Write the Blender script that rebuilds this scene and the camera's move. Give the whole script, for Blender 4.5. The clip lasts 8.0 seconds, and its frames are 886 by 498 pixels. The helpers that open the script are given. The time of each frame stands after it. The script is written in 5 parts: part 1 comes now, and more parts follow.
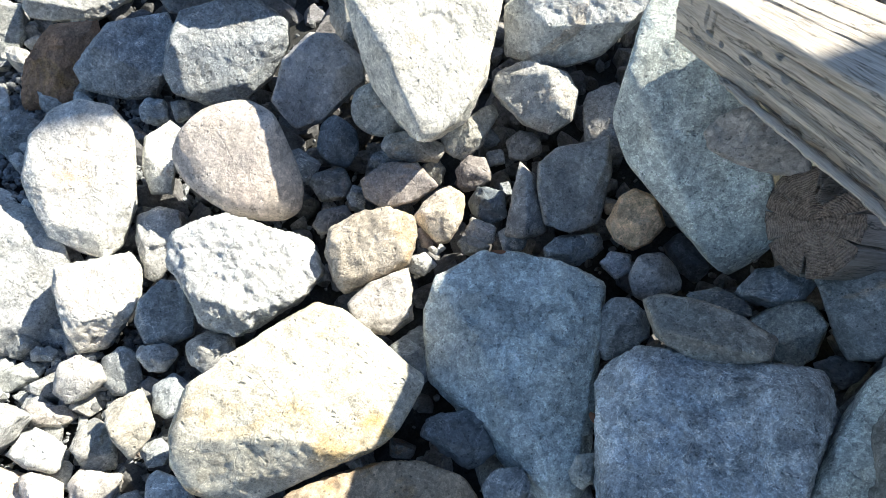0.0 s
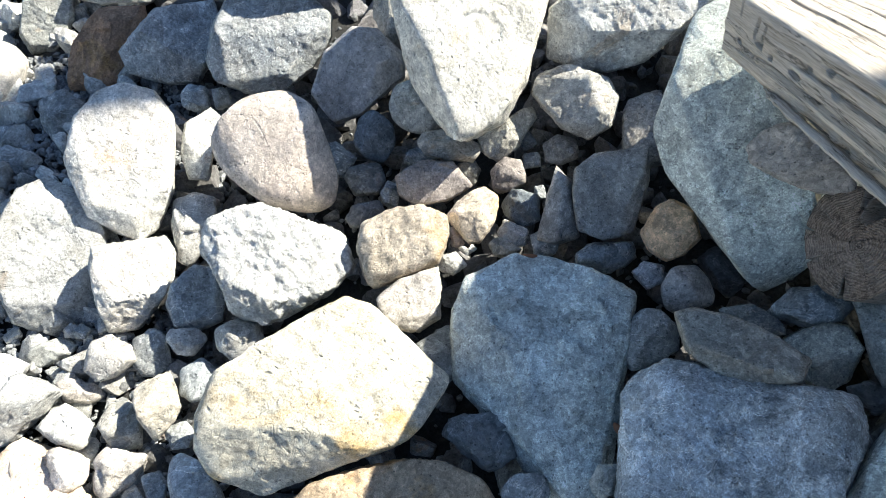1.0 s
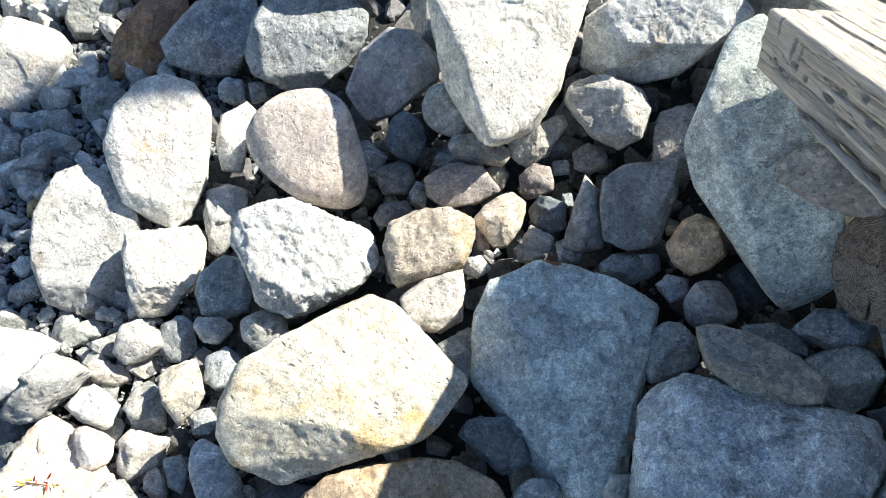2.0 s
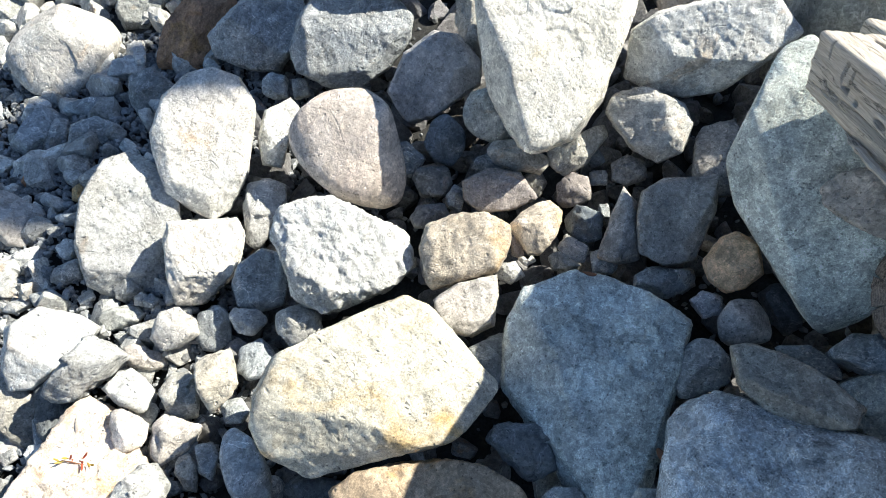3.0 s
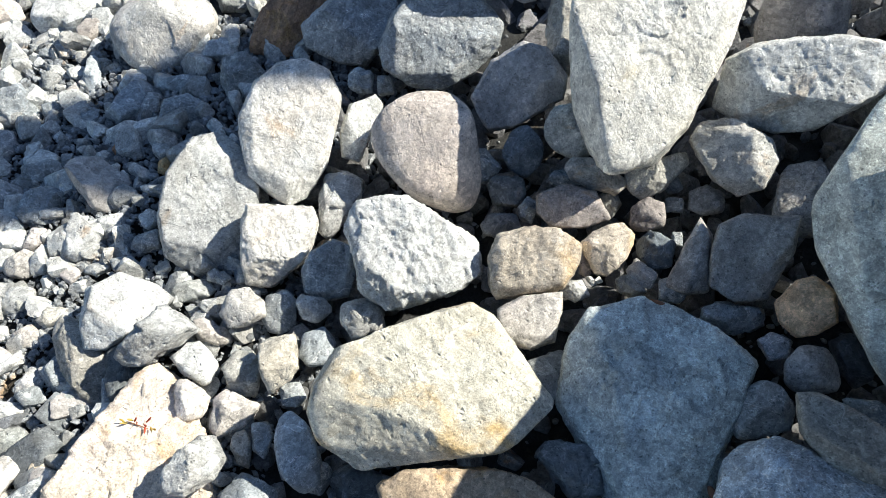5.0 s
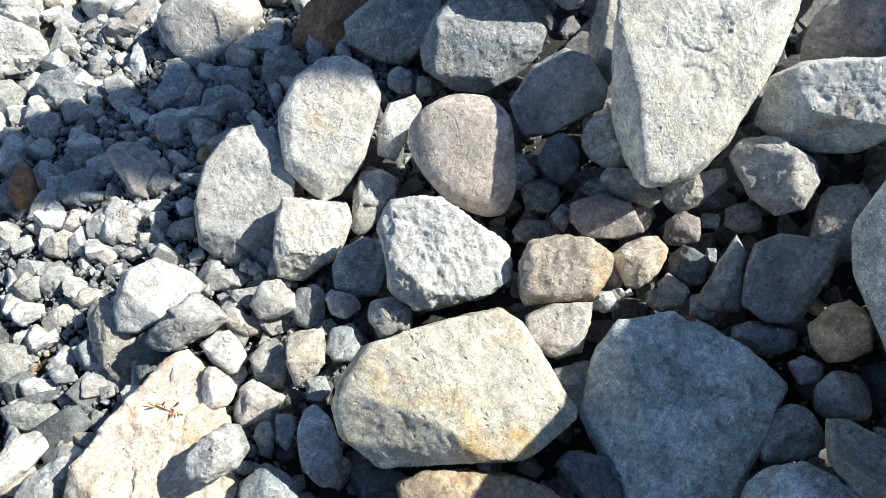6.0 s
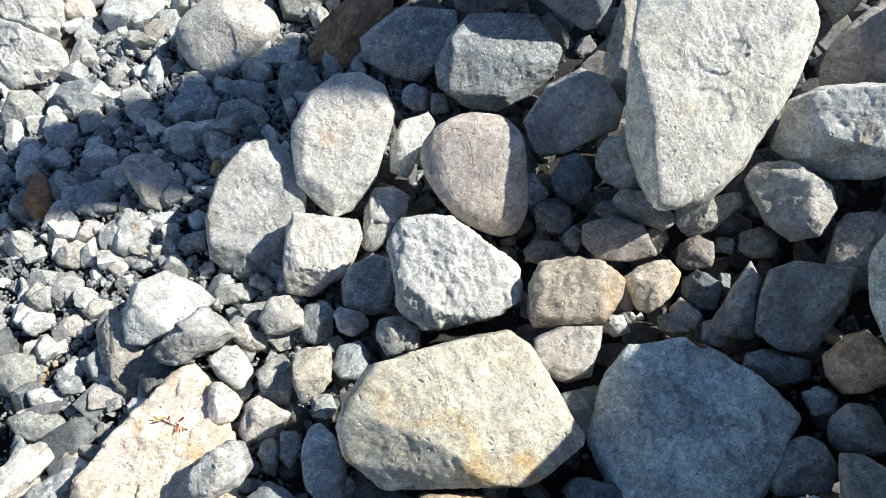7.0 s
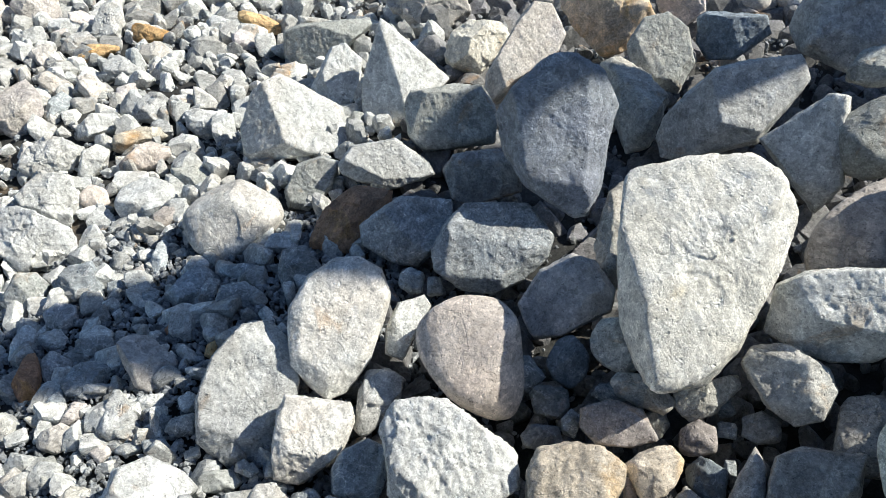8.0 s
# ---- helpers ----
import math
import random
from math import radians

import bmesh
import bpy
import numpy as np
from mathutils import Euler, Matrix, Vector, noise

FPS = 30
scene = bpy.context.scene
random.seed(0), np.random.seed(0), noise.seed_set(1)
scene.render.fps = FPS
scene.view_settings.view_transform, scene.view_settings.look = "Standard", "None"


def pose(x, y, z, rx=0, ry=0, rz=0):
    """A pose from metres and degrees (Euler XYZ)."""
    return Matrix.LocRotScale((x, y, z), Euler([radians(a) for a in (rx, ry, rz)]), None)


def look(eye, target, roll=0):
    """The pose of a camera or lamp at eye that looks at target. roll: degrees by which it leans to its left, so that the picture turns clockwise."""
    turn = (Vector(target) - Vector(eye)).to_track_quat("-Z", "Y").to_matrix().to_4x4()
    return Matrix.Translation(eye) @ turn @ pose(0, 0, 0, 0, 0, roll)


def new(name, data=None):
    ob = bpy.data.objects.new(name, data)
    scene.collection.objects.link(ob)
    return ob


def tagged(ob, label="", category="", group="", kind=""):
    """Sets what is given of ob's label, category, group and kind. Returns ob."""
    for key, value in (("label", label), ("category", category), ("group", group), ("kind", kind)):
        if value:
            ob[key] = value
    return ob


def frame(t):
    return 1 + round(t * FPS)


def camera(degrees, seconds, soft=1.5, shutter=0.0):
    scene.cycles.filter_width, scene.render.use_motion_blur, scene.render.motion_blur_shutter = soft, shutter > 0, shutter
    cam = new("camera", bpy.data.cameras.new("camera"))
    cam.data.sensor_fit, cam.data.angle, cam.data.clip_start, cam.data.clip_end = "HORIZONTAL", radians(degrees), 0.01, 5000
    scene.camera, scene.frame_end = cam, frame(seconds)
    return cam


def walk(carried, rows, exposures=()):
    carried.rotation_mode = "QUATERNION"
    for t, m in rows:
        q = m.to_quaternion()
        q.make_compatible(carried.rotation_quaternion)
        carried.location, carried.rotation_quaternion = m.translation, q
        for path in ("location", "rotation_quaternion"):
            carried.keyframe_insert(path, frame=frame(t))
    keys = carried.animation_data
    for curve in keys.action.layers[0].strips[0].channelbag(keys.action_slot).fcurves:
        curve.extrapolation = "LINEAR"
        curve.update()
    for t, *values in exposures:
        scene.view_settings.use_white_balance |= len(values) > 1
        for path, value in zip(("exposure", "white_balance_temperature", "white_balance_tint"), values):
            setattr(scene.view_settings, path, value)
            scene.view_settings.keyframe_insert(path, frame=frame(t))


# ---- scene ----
# ---- camera ----
cam = camera(62.18, 8.0, soft=0.7)
# seconds, place, yaw, pitch, roll
ROWS = [
    (0, 0.0000, -0.0000, 1.9000, -0.00, -56.53, 0.23),
    (0.5, -0.0059, 0.0036, 1.8973, 2.10, -56.65, 0.05),
    (1, -0.0103, 0.0093, 1.9018, 3.94, -56.79, 0.00),
    (1.5, -0.0086, 0.0081, 1.9144, 5.67, -56.84, -0.04),
    (3, -0.0500, 0.0016, 1.9539, 10.75, -57.01, -0.01),
    (3.5, -0.0751, 0.0079, 1.9693, 12.39, -57.00, 0.08),
    (4, -0.0945, 0.0028, 1.9877, 14.04, -57.00, 0.26),
    (4.5, -0.0980, -0.0007, 1.9837, 16.08, -57.04, 0.10),
    (6, -0.1171, -0.0020, 1.9976, 22.14, -57.13, -0.19),
    (6.5, -0.1261, -0.0037, 1.9912, 23.18, -57.00, -0.09),
    (7, -0.1120, 0.0281, 1.9953, 24.25, -56.12, -0.76),
    (7.5, -0.1055, 0.0301, 1.9916, 24.12, -49.06, -0.45),
    (8, -0.0957, 0.0261, 1.9882, 23.94, -41.78, -0.30),
]
EXPOSURE = 1.38
walk(cam, [(t, pose(x, y, z, 90 + pitch, 0, yaw) @ pose(0, 0, 0, 0, 0, roll)) for t, x, y, z, yaw, pitch, roll in ROWS],
     [(0.0, EXPOSURE, 6300, 10), (3.0, EXPOSURE - 0.22, 6220, 10), (6.0, EXPOSURE - 0.64, 6080, 10), (8.0, EXPOSURE - 0.74, 6080, 10)])

# ---- sky and sun ----
SUN_AZIMUTH, SUN_HEIGHT = 56.0, 43.0   # degrees from +y towards +x, degrees above the horizon
SUN_WAY = Vector((math.sin(radians(SUN_AZIMUTH)) * math.cos(radians(SUN_HEIGHT)),
                  math.cos(radians(SUN_AZIMUTH)) * math.cos(radians(SUN_HEIGHT)), math.sin(radians(SUN_HEIGHT))))
world = bpy.data.worlds.new("sky")
scene.world = world
world.use_nodes = True
sky = world.node_tree.nodes.new("ShaderNodeTexSky")
sky.sky_type, sky.sun_disc = "NISHITA", False
sky.ozone_density, sky.dust_density, sky.air_density = 5.0, 0.4, 1.2
sky.sun_elevation, sky.sun_rotation = radians(SUN_HEIGHT), radians(SUN_AZIMUTH)
background = world.node_tree.nodes["Background"]
background.inputs["Strength"].default_value = 0.062
deep = world.node_tree.nodes.new("ShaderNodeHueSaturation")
deep.inputs["Saturation"].default_value = 0.97
world.node_tree.links.new(sky.outputs["Color"], deep.inputs["Color"])
world.node_tree.links.new(deep.outputs["Color"], background.inputs["Color"])
sun_data = bpy.data.lights.new("sun", "SUN")
sun_data.energy, sun_data.angle, sun_data.color = 5.0, radians(0.55), (1.0, 0.925, 0.785)
sun = new("sun", sun_data)
sun.matrix_world = look(SUN_WAY * 30, (0, 0, 0))


# ---- materials ----
def nodes_of(name):
    mat = bpy.data.materials.new(name)
    mat.use_nodes = True
    tree = mat.node_tree
    return mat, tree, tree.nodes["Principled BSDF"]


def put(tree, kind, **values):
    node = tree.nodes.new(kind)
    for key, value in values.items():
        node.inputs[key.replace("_", " ")].default_value = value
    return node


def math_node(tree, op, a, b):
    node = tree.nodes.new("ShaderNodeMath")
    node.operation = op
    for slot, value in zip(node.inputs, (a, b)):
        if isinstance(value, (int, float)):
            slot.default_value = value
        else:
            tree.links.new(value, slot)
    return node.outputs[0]


def span(tree, value, low, high, to_low=0.0, to_high=1.0):
    node = tree.nodes.new("ShaderNodeMapRange")
    for i, v in zip((1, 2, 3, 4), (low, high, to_low, to_high)):
        node.inputs[i].default_value = v
    tree.links.new(value, node.inputs[0])
    return node.outputs[0]


def blend(tree, factor, a, b, mode="MIX"):
    node = tree.nodes.new("ShaderNodeMix")
    node.data_type, node.blend_type = "RGBA", mode
    for slot, value in ((node.inputs[0], factor), (node.inputs[6], a), (node.inputs[7], b)):
        if isinstance(value, (int, float)):
            slot.default_value = value
        elif isinstance(value, tuple):
            slot.default_value = (*value, 1)
        else:
            tree.links.new(value, slot)
    return node.outputs[2]


def grey(tree, value):
    node = tree.nodes.new("ShaderNodeCombineColor")
    for slot in node.inputs:
        tree.links.new(value, slot)
    return node.outputs[0]


def stone_material(name, base, second, stain, stained=0.0, veins=0.0, grain=1.0, relief=1.0, islands=False):
    """Dry natural stone: two tones in patches, crystals, lichen-pale bloom, rusty stain, pale veins, pits and fine relief."""
    mat, tree, shader = nodes_of(name)
    link = tree.links.new
    where = tree.nodes.new("ShaderNodeNewGeometry").outputs["Position"]
    patch = put(tree, "ShaderNodeTexNoise", Scale=7.0, Detail=7.0, Roughness=0.62, Distortion=0.4)
    mottle = put(tree, "ShaderNodeTexNoise", Scale=95.0, Detail=9.0, Roughness=0.75)
    crystal = put(tree, "ShaderNodeTexNoise", Scale=260.0, Detail=3.0, Roughness=0.6)
    rust = put(tree, "ShaderNodeTexNoise", Scale=4.2, Detail=8.0, Roughness=0.6, Distortion=0.8)
    vein = put(tree, "ShaderNodeTexNoise", Scale=9.0, Detail=5.0, Roughness=0.55, Distortion=1.2)
    pits = put(tree, "ShaderNodeTexVoronoi", Scale=58.0, Randomness=1.0)
    warp = put(tree, "ShaderNodeTexNoise", Scale=15.0, Detail=3.0)
    for node in (patch, mottle, crystal, rust, vein, warp):
        link(where, node.inputs["Vector"])
    turned = tree.nodes.new("ShaderNodeVectorRotate")
    turned.inputs["Axis"].default_value = (0.35, 0.55, 0.76)
    link(where, turned.inputs["Vector"])
    link(span(tree, tree.nodes.new("ShaderNodeObjectInfo").outputs["Random"], 0.0, 1.0, 0.0, 6.28), turned.inputs["Angle"])
    drawn = tree.nodes.new("ShaderNodeMapping")
    drawn.inputs["Scale"].default_value = (7.0, 12.0, 44.0)
    link(turned.outputs[0], drawn.inputs["Vector"])
    strata = put(tree, "ShaderNodeTexNoise", Scale=1.0, Detail=5.0, Roughness=0.6, Distortion=0.25)
    link(drawn.outputs[0], strata.inputs["Vector"])
    shift = tree.nodes.new("ShaderNodeVectorMath")
    shift.operation = "MULTIPLY_ADD"
    link(warp.outputs["Color"], shift.inputs[0])
    shift.inputs[1].default_value = (0.05, 0.05, 0.05)
    link(where, shift.inputs[2])
    link(shift.outputs[0], pits.inputs["Vector"])
    colour = blend(tree, span(tree, patch.outputs["Fac"], 0.3, 0.7), base, second)
    if stained > 0:
        colour = blend(tree, math_node(tree, "MULTIPLY", span(tree, rust.outputs["Fac"], 0.66 - 0.3 * stained, 0.82 - 0.3 * stained), 0.85), colour, stain)
    if veins > 0:
        ridge = math_node(tree, "ABSOLUTE", math_node(tree, "SUBTRACT", vein.outputs["Fac"], 0.5), 0.0)
        line = math_node(tree, "MULTIPLY", span(tree, ridge, 0.0, 0.012, 1.0, 0.0), veins)
        colour = blend(tree, line, colour, tuple(min(0.75, c * 1.7 + 0.08) for c in base))
    turn = math_node(tree, "FRACT", math_node(tree, "MULTIPLY", tree.nodes.new("ShaderNodeObjectInfo").outputs["Random"], 7.31), 0.0)
    broad = put(tree, "ShaderNodeTexNoise", Scale=2.6, Detail=4.0, Roughness=0.6)
    link(where, broad.inputs["Vector"])
    ramp = tree.nodes.new("ShaderNodeValToRGB")
    ramp.color_ramp.elements[0].color, ramp.color_ramp.elements[1].color = (0.97, 1.0, 1.0, 1), (1.07, 0.97, 0.98, 1)
    ramp.color_ramp.elements.new(0.4).color = (1.0, 1.01, 0.94, 1)
    ramp.color_ramp.elements.new(0.7).color = (1.1, 1.0, 0.86, 1)
    link(math_node(tree, "ADD", math_node(tree, "MULTIPLY", turn, 0.65), math_node(tree, "MULTIPLY", span(tree, broad.outputs["Fac"], 0.3, 0.7), 0.35)), ramp.inputs["Fac"])
    colour = blend(tree, 0.75, colour, ramp.outputs["Color"], "MULTIPLY")
    fleck = put(tree, "ShaderNodeTexVoronoi", Scale=170.0, Randomness=1.0)
    link(shift.outputs[0], fleck.inputs["Vector"])
    crack = put(tree, "ShaderNodeTexNoise", Scale=3.2, Detail=3.0, Roughness=0.5, Distortion=0.8)
    link(where, crack.inputs["Vector"])
    seam = span(tree, math_node(tree, "ABSOLUTE", math_node(tree, "SUBTRACT", crack.outputs["Fac"], 0.5), 0.0), 0.0, 0.005, 0.0, 1.0)
    colour = blend(tree, math_node(tree, "MULTIPLY", span(tree, seam, 0.0, 1.0, 1.0, 0.0), 0.14), colour, tuple(0.3 * c for c in second))
    tone = span(tree, mottle.outputs["Fac"], 0.3, 0.7, 0.78, 1.22)
    spot = span(tree, crystal.outputs["Fac"], 0.32, 0.68, 1.0 - 0.2 * grain, 1.0 + 0.18 * grain)
    hollow = math_node(tree, "MULTIPLY", span(tree, pits.outputs["Distance"], 0.0, 0.22, 0.86, 1.0), span(tree, fleck.outputs["Color"], 0.1, 0.9, 1.0 - 0.17 * grain, 1.0 + 0.15 * grain))
    each = tree.nodes.new("ShaderNodeNewGeometry").outputs["Random Per Island"] if islands else tree.nodes.new("ShaderNodeObjectInfo").outputs["Random"]
    own = span(tree, each, 0.0, 1.0, 0.6 if islands else 0.76, 1.25 if islands else 1.16)
    hollow = math_node(tree, "MULTIPLY", hollow, span(tree, strata.outputs["Fac"], 0.3, 0.7, 0.88, 1.1))
    value = math_node(tree, "MULTIPLY", math_node(tree, "MULTIPLY", tone, spot), math_node(tree, "MULTIPLY", hollow, own))
    link(span(tree, mottle.outputs["Fac"], 0.3, 0.7, 0.82, 0.96), shader.inputs["Roughness"])
    shader.inputs["Specular IOR Level"].default_value = 0.3
    grit = put(tree, "ShaderNodeTexNoise", Scale=105.0, Detail=9.0, Roughness=0.78)
    swell = put(tree, "ShaderNodeTexNoise", Scale=19.0, Detail=5.0, Roughness=0.6)
    for node in (grit, swell):
        link(where, node.inputs["Vector"])
    lone = math_node(tree, "GREATER_THAN", pits.outputs["Color"], 0.72)
    pit = math_node(tree, "MULTIPLY", span(tree, pits.outputs["Distance"], 0.1, 0.34, -0.5, 0.0), lone)
    height = math_node(tree, "ADD", math_node(tree, "MULTIPLY", mottle.outputs["Fac"], 0.42), pit)
    height = math_node(tree, "ADD", height, math_node(tree, "MULTIPLY", strata.outputs["Fac"], 0.42))
    height = math_node(tree, "ADD", height, math_node(tree, "MULTIPLY", swell.outputs["Fac"], 0.35))
    # flakes: each cell is a small flat scar that leans its own way
    tint = 1.0
    for scale, lean in ((13.0, 0.62), (34.0, 0.5), (80.0, 0.34)):
        bend = tree.nodes.new("ShaderNodeVectorMath")
        bend.operation = "MULTIPLY_ADD"
        link(warp.outputs["Color"], bend.inputs[0])
        bend.inputs[1].default_value = (0.9 / scale,) * 3
        link(where, bend.inputs[2])
        cell = put(tree, "ShaderNodeTexVoronoi", Scale=scale, Randomness=1.0)
        link(bend.outputs[0], cell.inputs["Vector"])
        away, tilt, rise = (tree.nodes.new("ShaderNodeVectorMath") for _ in range(3))
        away.operation, tilt.operation, rise.operation = "SUBTRACT", "SUBTRACT", "DOT_PRODUCT"
        link(bend.outputs[0], away.inputs[0])
        link(cell.outputs["Position"], away.inputs[1])
        link(cell.outputs["Color"], tilt.inputs[0])
        tilt.inputs[1].default_value = (0.5, 0.5, 0.5)
        link(away.outputs[0], rise.inputs[0])
        link(tilt.outputs[0], rise.inputs[1])
        height = math_node(tree, "ADD", height, math_node(tree, "MULTIPLY", rise.outputs["Value"], lean / 0.02))
        tint = math_node(tree, "MULTIPLY", span(tree, cell.outputs["Color"], 0.1, 0.9, 0.82, 1.18), tint)
    height = math_node(tree, "ADD", height, math_node(tree, "MULTIPLY", grit.outputs["Fac"], 0.22))
    height = math_node(tree, "ADD", height, math_node(tree, "MULTIPLY", seam, 0.12))
    # pale scratches, dark specks; convex edges painted paler so facets read in flat light
    scratch = put(tree, "ShaderNodeTexNoise", Scale=26.0, Detail=4.0, Roughness=0.6, Distortion=1.6)
    link(where, scratch.inputs["Vector"])
    thin = span(tree, math_node(tree, "ABSOLUTE", math_node(tree, "SUBTRACT", scratch.outputs["Fac"], 0.52), 0.0), 0.0, 0.017, 1.0, 0.0)
    thin = math_node(tree, "MULTIPLY", thin, span(tree, patch.outputs["Fac"], 0.42, 0.56, 0.0, 0.22 + 0.6 * veins))
    speck = put(tree, "ShaderNodeTexVoronoi", Scale=95.0, Randomness=1.0)
    link(where, speck.inputs["Vector"])
    dot = math_node(tree, "MULTIPLY", span(tree, speck.outputs["Distance"], 0.16, 0.3, 0.55, 0.0), math_node(tree, "GREATER_THAN", speck.outputs["Color"], 0.7))
    edge_light = span(tree, tree.nodes.new("ShaderNodeNewGeometry").outputs["Pointiness"], 0.55, 0.64, 0.0, 0.4)
    tint = math_node(tree, "MULTIPLY", tint, math_node(tree, "SUBTRACT", math_node(tree, "ADD", math_node(tree, "ADD", 1.0, thin), edge_light), dot))
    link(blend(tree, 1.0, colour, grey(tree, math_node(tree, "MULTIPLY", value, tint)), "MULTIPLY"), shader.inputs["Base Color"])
    bump = put(tree, "ShaderNodeBump", Strength=1.0, Distance=0.0135 * relief)
    link(height, bump.inputs["Height"])
    worn = put(tree, "ShaderNodeTexNoise", Scale=11.0, Detail=3.0, Roughness=0.5)
    link(where, worn.inputs["Vector"])
    link(span(tree, worn.outputs["Fac"], 0.38, 0.62, 0.45, 1.0), bump.inputs["Strength"])
    link(bump.outputs["Normal"], shader.inputs["Normal"])
    return mat


RUST = (0.50, 0.29, 0.10)
STONES = {
    "W": (stone_material("pale_grey_stone", (0.585, 0.58, 0.57), (0.48, 0.485, 0.485), RUST, 0.12, 0.3), "pale grey"),
    "G": (stone_material("grey_stone", (0.41, 0.41, 0.395), (0.325, 0.34, 0.33), RUST, 0.1, 0.35), "grey"),
    "B": (stone_material("blue_grey_stone", (0.4, 0.425, 0.445), (0.3, 0.325, 0.345), RUST, 0.05, 0.75), "blue-grey"),
    "P": (stone_material("pinkish_stone", (0.51, 0.475, 0.46), (0.44, 0.415, 0.4), RUST, 0.08, 0.1, 0.7, 0.7), "pinkish grey"),
    "O": (stone_material("ochre_stone", (0.6, 0.42, 0.22), (0.54, 0.36, 0.19), (0.60, 0.30, 0.09), 0.5, 0.2), "ochre"),
    "T": (stone_material("tan_stone", (0.66, 0.49, 0.31), (0.58, 0.44, 0.29), (0.66, 0.42, 0.18), 0.2, 0.2), "tan, rust-stained"),
    "A": (stone_material("amber_brown_stone", (0.46, 0.35, 0.24), (0.38, 0.30, 0.22), (0.58, 0.34, 0.12), 0.45, 0.2), "amber-brown"),
    "K": (stone_material("dusky_grey_stone", (0.37, 0.36, 0.355), (0.28, 0.275, 0.275), RUST, 0.15, 0.3), "dusky grey"),
    "S": (stone_material("rusty_cream_stone", (0.58, 0.505, 0.42), (0.5, 0.435, 0.36), (0.60, 0.38, 0.15), 0.55, 0.25), "cream, heavily rust-stained"),
    "R": (stone_material("brown_stone", (0.5, 0.29, 0.18), (0.34, 0.22, 0.15), (0.62, 0.36, 0.12), 0.42, 0.1), "reddish brown"),
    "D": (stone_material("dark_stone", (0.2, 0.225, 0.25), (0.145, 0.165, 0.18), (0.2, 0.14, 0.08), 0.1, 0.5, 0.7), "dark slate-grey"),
    "Y": (stone_material("cream_stone", (0.66, 0.62, 0.545), (0.565, 0.53, 0.47), (0.62, 0.38, 0.15), 0.3, 0.25), "cream, rust-stained"),
    "C": (stone_material("pale_cream_stone", (0.74, 0.71, 0.65), (0.63, 0.61, 0.565), (0.7, 0.6, 0.42), 0.12, 0.1), "pale cream"),
    "Y2": (stone_material("yellow_stained_cream_stone", (0.64, 0.59, 0.49), (0.55, 0.53, 0.46), (0.66, 0.44, 0.17), 0.42, 0.2), "cream, yellow-stained"),
    "B2": (stone_material("veined_blue_stone", (0.52, 0.555, 0.59), (0.38, 0.41, 0.45), (0.5, 0.52, 0.53), 0.35, 0.9, 1.4, 1.5), "veined blue-grey"),
    "D2": (stone_material("dark_blue_stone", (0.245, 0.285, 0.335), (0.18, 0.215, 0.26), (0.42, 0.44, 0.45), 0.2, 0.5, 0.8, 0.8), "dark blue-grey"),
    "N": (stone_material("green_blue_stone", (0.66, 0.70, 0.675), (0.55, 0.59, 0.575), (0.36, 0.32, 0.24), 0.12, 0.4, 1.3), "blue-green grey"),
}
GRAVEL = stone_material("gravel_stone", (0.25, 0.257, 0.267), (0.15, 0.16, 0.175), RUST, 0.15, 0.0, islands=True)
RUBBLE = stone_material("rubble_stone", (0.57, 0.565, 0.555), (0.44, 0.45, 0.455), RUST, 0.15, 0.0, islands=True)
# rubble for the gaps, its darker colour standing in for their shade
GAP_SHADE_RUBBLE = stone_material("gap_shade_rubble_stone", (0.24, 0.25, 0.265), (0.15, 0.165, 0.18), RUST, 0.12, 0.0, islands=True)
# soil coloured near black so that the gaps between stones look shaded
SOIL = stone_material("gap_shade_soil", (0.05, 0.05, 0.048), (0.034, 0.034, 0.034), (0.2, 0.15, 0.1), 0.2, 0.0, 1.4, 1.6)

# ---- shapes ----
BALLS = {}


def ball(level):
    """Corners and triangles of a unit icosphere."""
    if level not in BALLS:
        bm = bmesh.new()
        bmesh.ops.create_icosphere(bm, subdivisions=level, radius=1.0)
        BALLS[level] = (np.array([v.co[:] for v in bm.verts]), np.array([[v.index for v in f.verts] for f in bm.faces]))
        bm.free()
    return BALLS[level]


def mesh_of(name, points, triangles, material, smooth=True):
    me = bpy.data.meshes.new(name)
    me.vertices.add(len(points))
    me.vertices.foreach_set("co", np.asarray(points, np.float32).ravel())
    me.loops.add(triangles.size)
    me.loops.foreach_set("vertex_index", np.asarray(triangles, np.int32).ravel())
    me.polygons.add(len(triangles))
    me.polygons.foreach_set("loop_start", np.arange(0, triangles.size, 3, dtype=np.int32))
    me.polygons.foreach_set("use_smooth", np.full(len(triangles), smooth))
    me.update(calc_edges=True)
    me.materials.append(material)
    return me


def lattice(cell, seed):
    h = (cell[..., 0] * 374761393 + cell[..., 1] * 668265263 + cell[..., 2] * 1274126177 + seed * 974711) & 0x7FFFFFFF
    h = ((h ^ (h >> 13)) * 1274126177) & 0x7FFFFFFF
    return ((h ^ (h >> 16)) & 0xFFFF) / 32767.5 - 1.0


def value_noise(p, seed):
    base = np.floor(p).astype(np.int64)
    t = p - base
    t = t * t * t * (t * (t * 6 - 15) + 10)
    total = np.zeros(len(p))
    for dx in (0, 1):
        for dy in (0, 1):
            for dz in (0, 1):
                w = (t[:, 0] if dx else 1 - t[:, 0]) * (t[:, 1] if dy else 1 - t[:, 1]) * (t[:, 2] if dz else 1 - t[:, 2])
                total += w * lattice(base + (dx, dy, dz), seed)
    return total


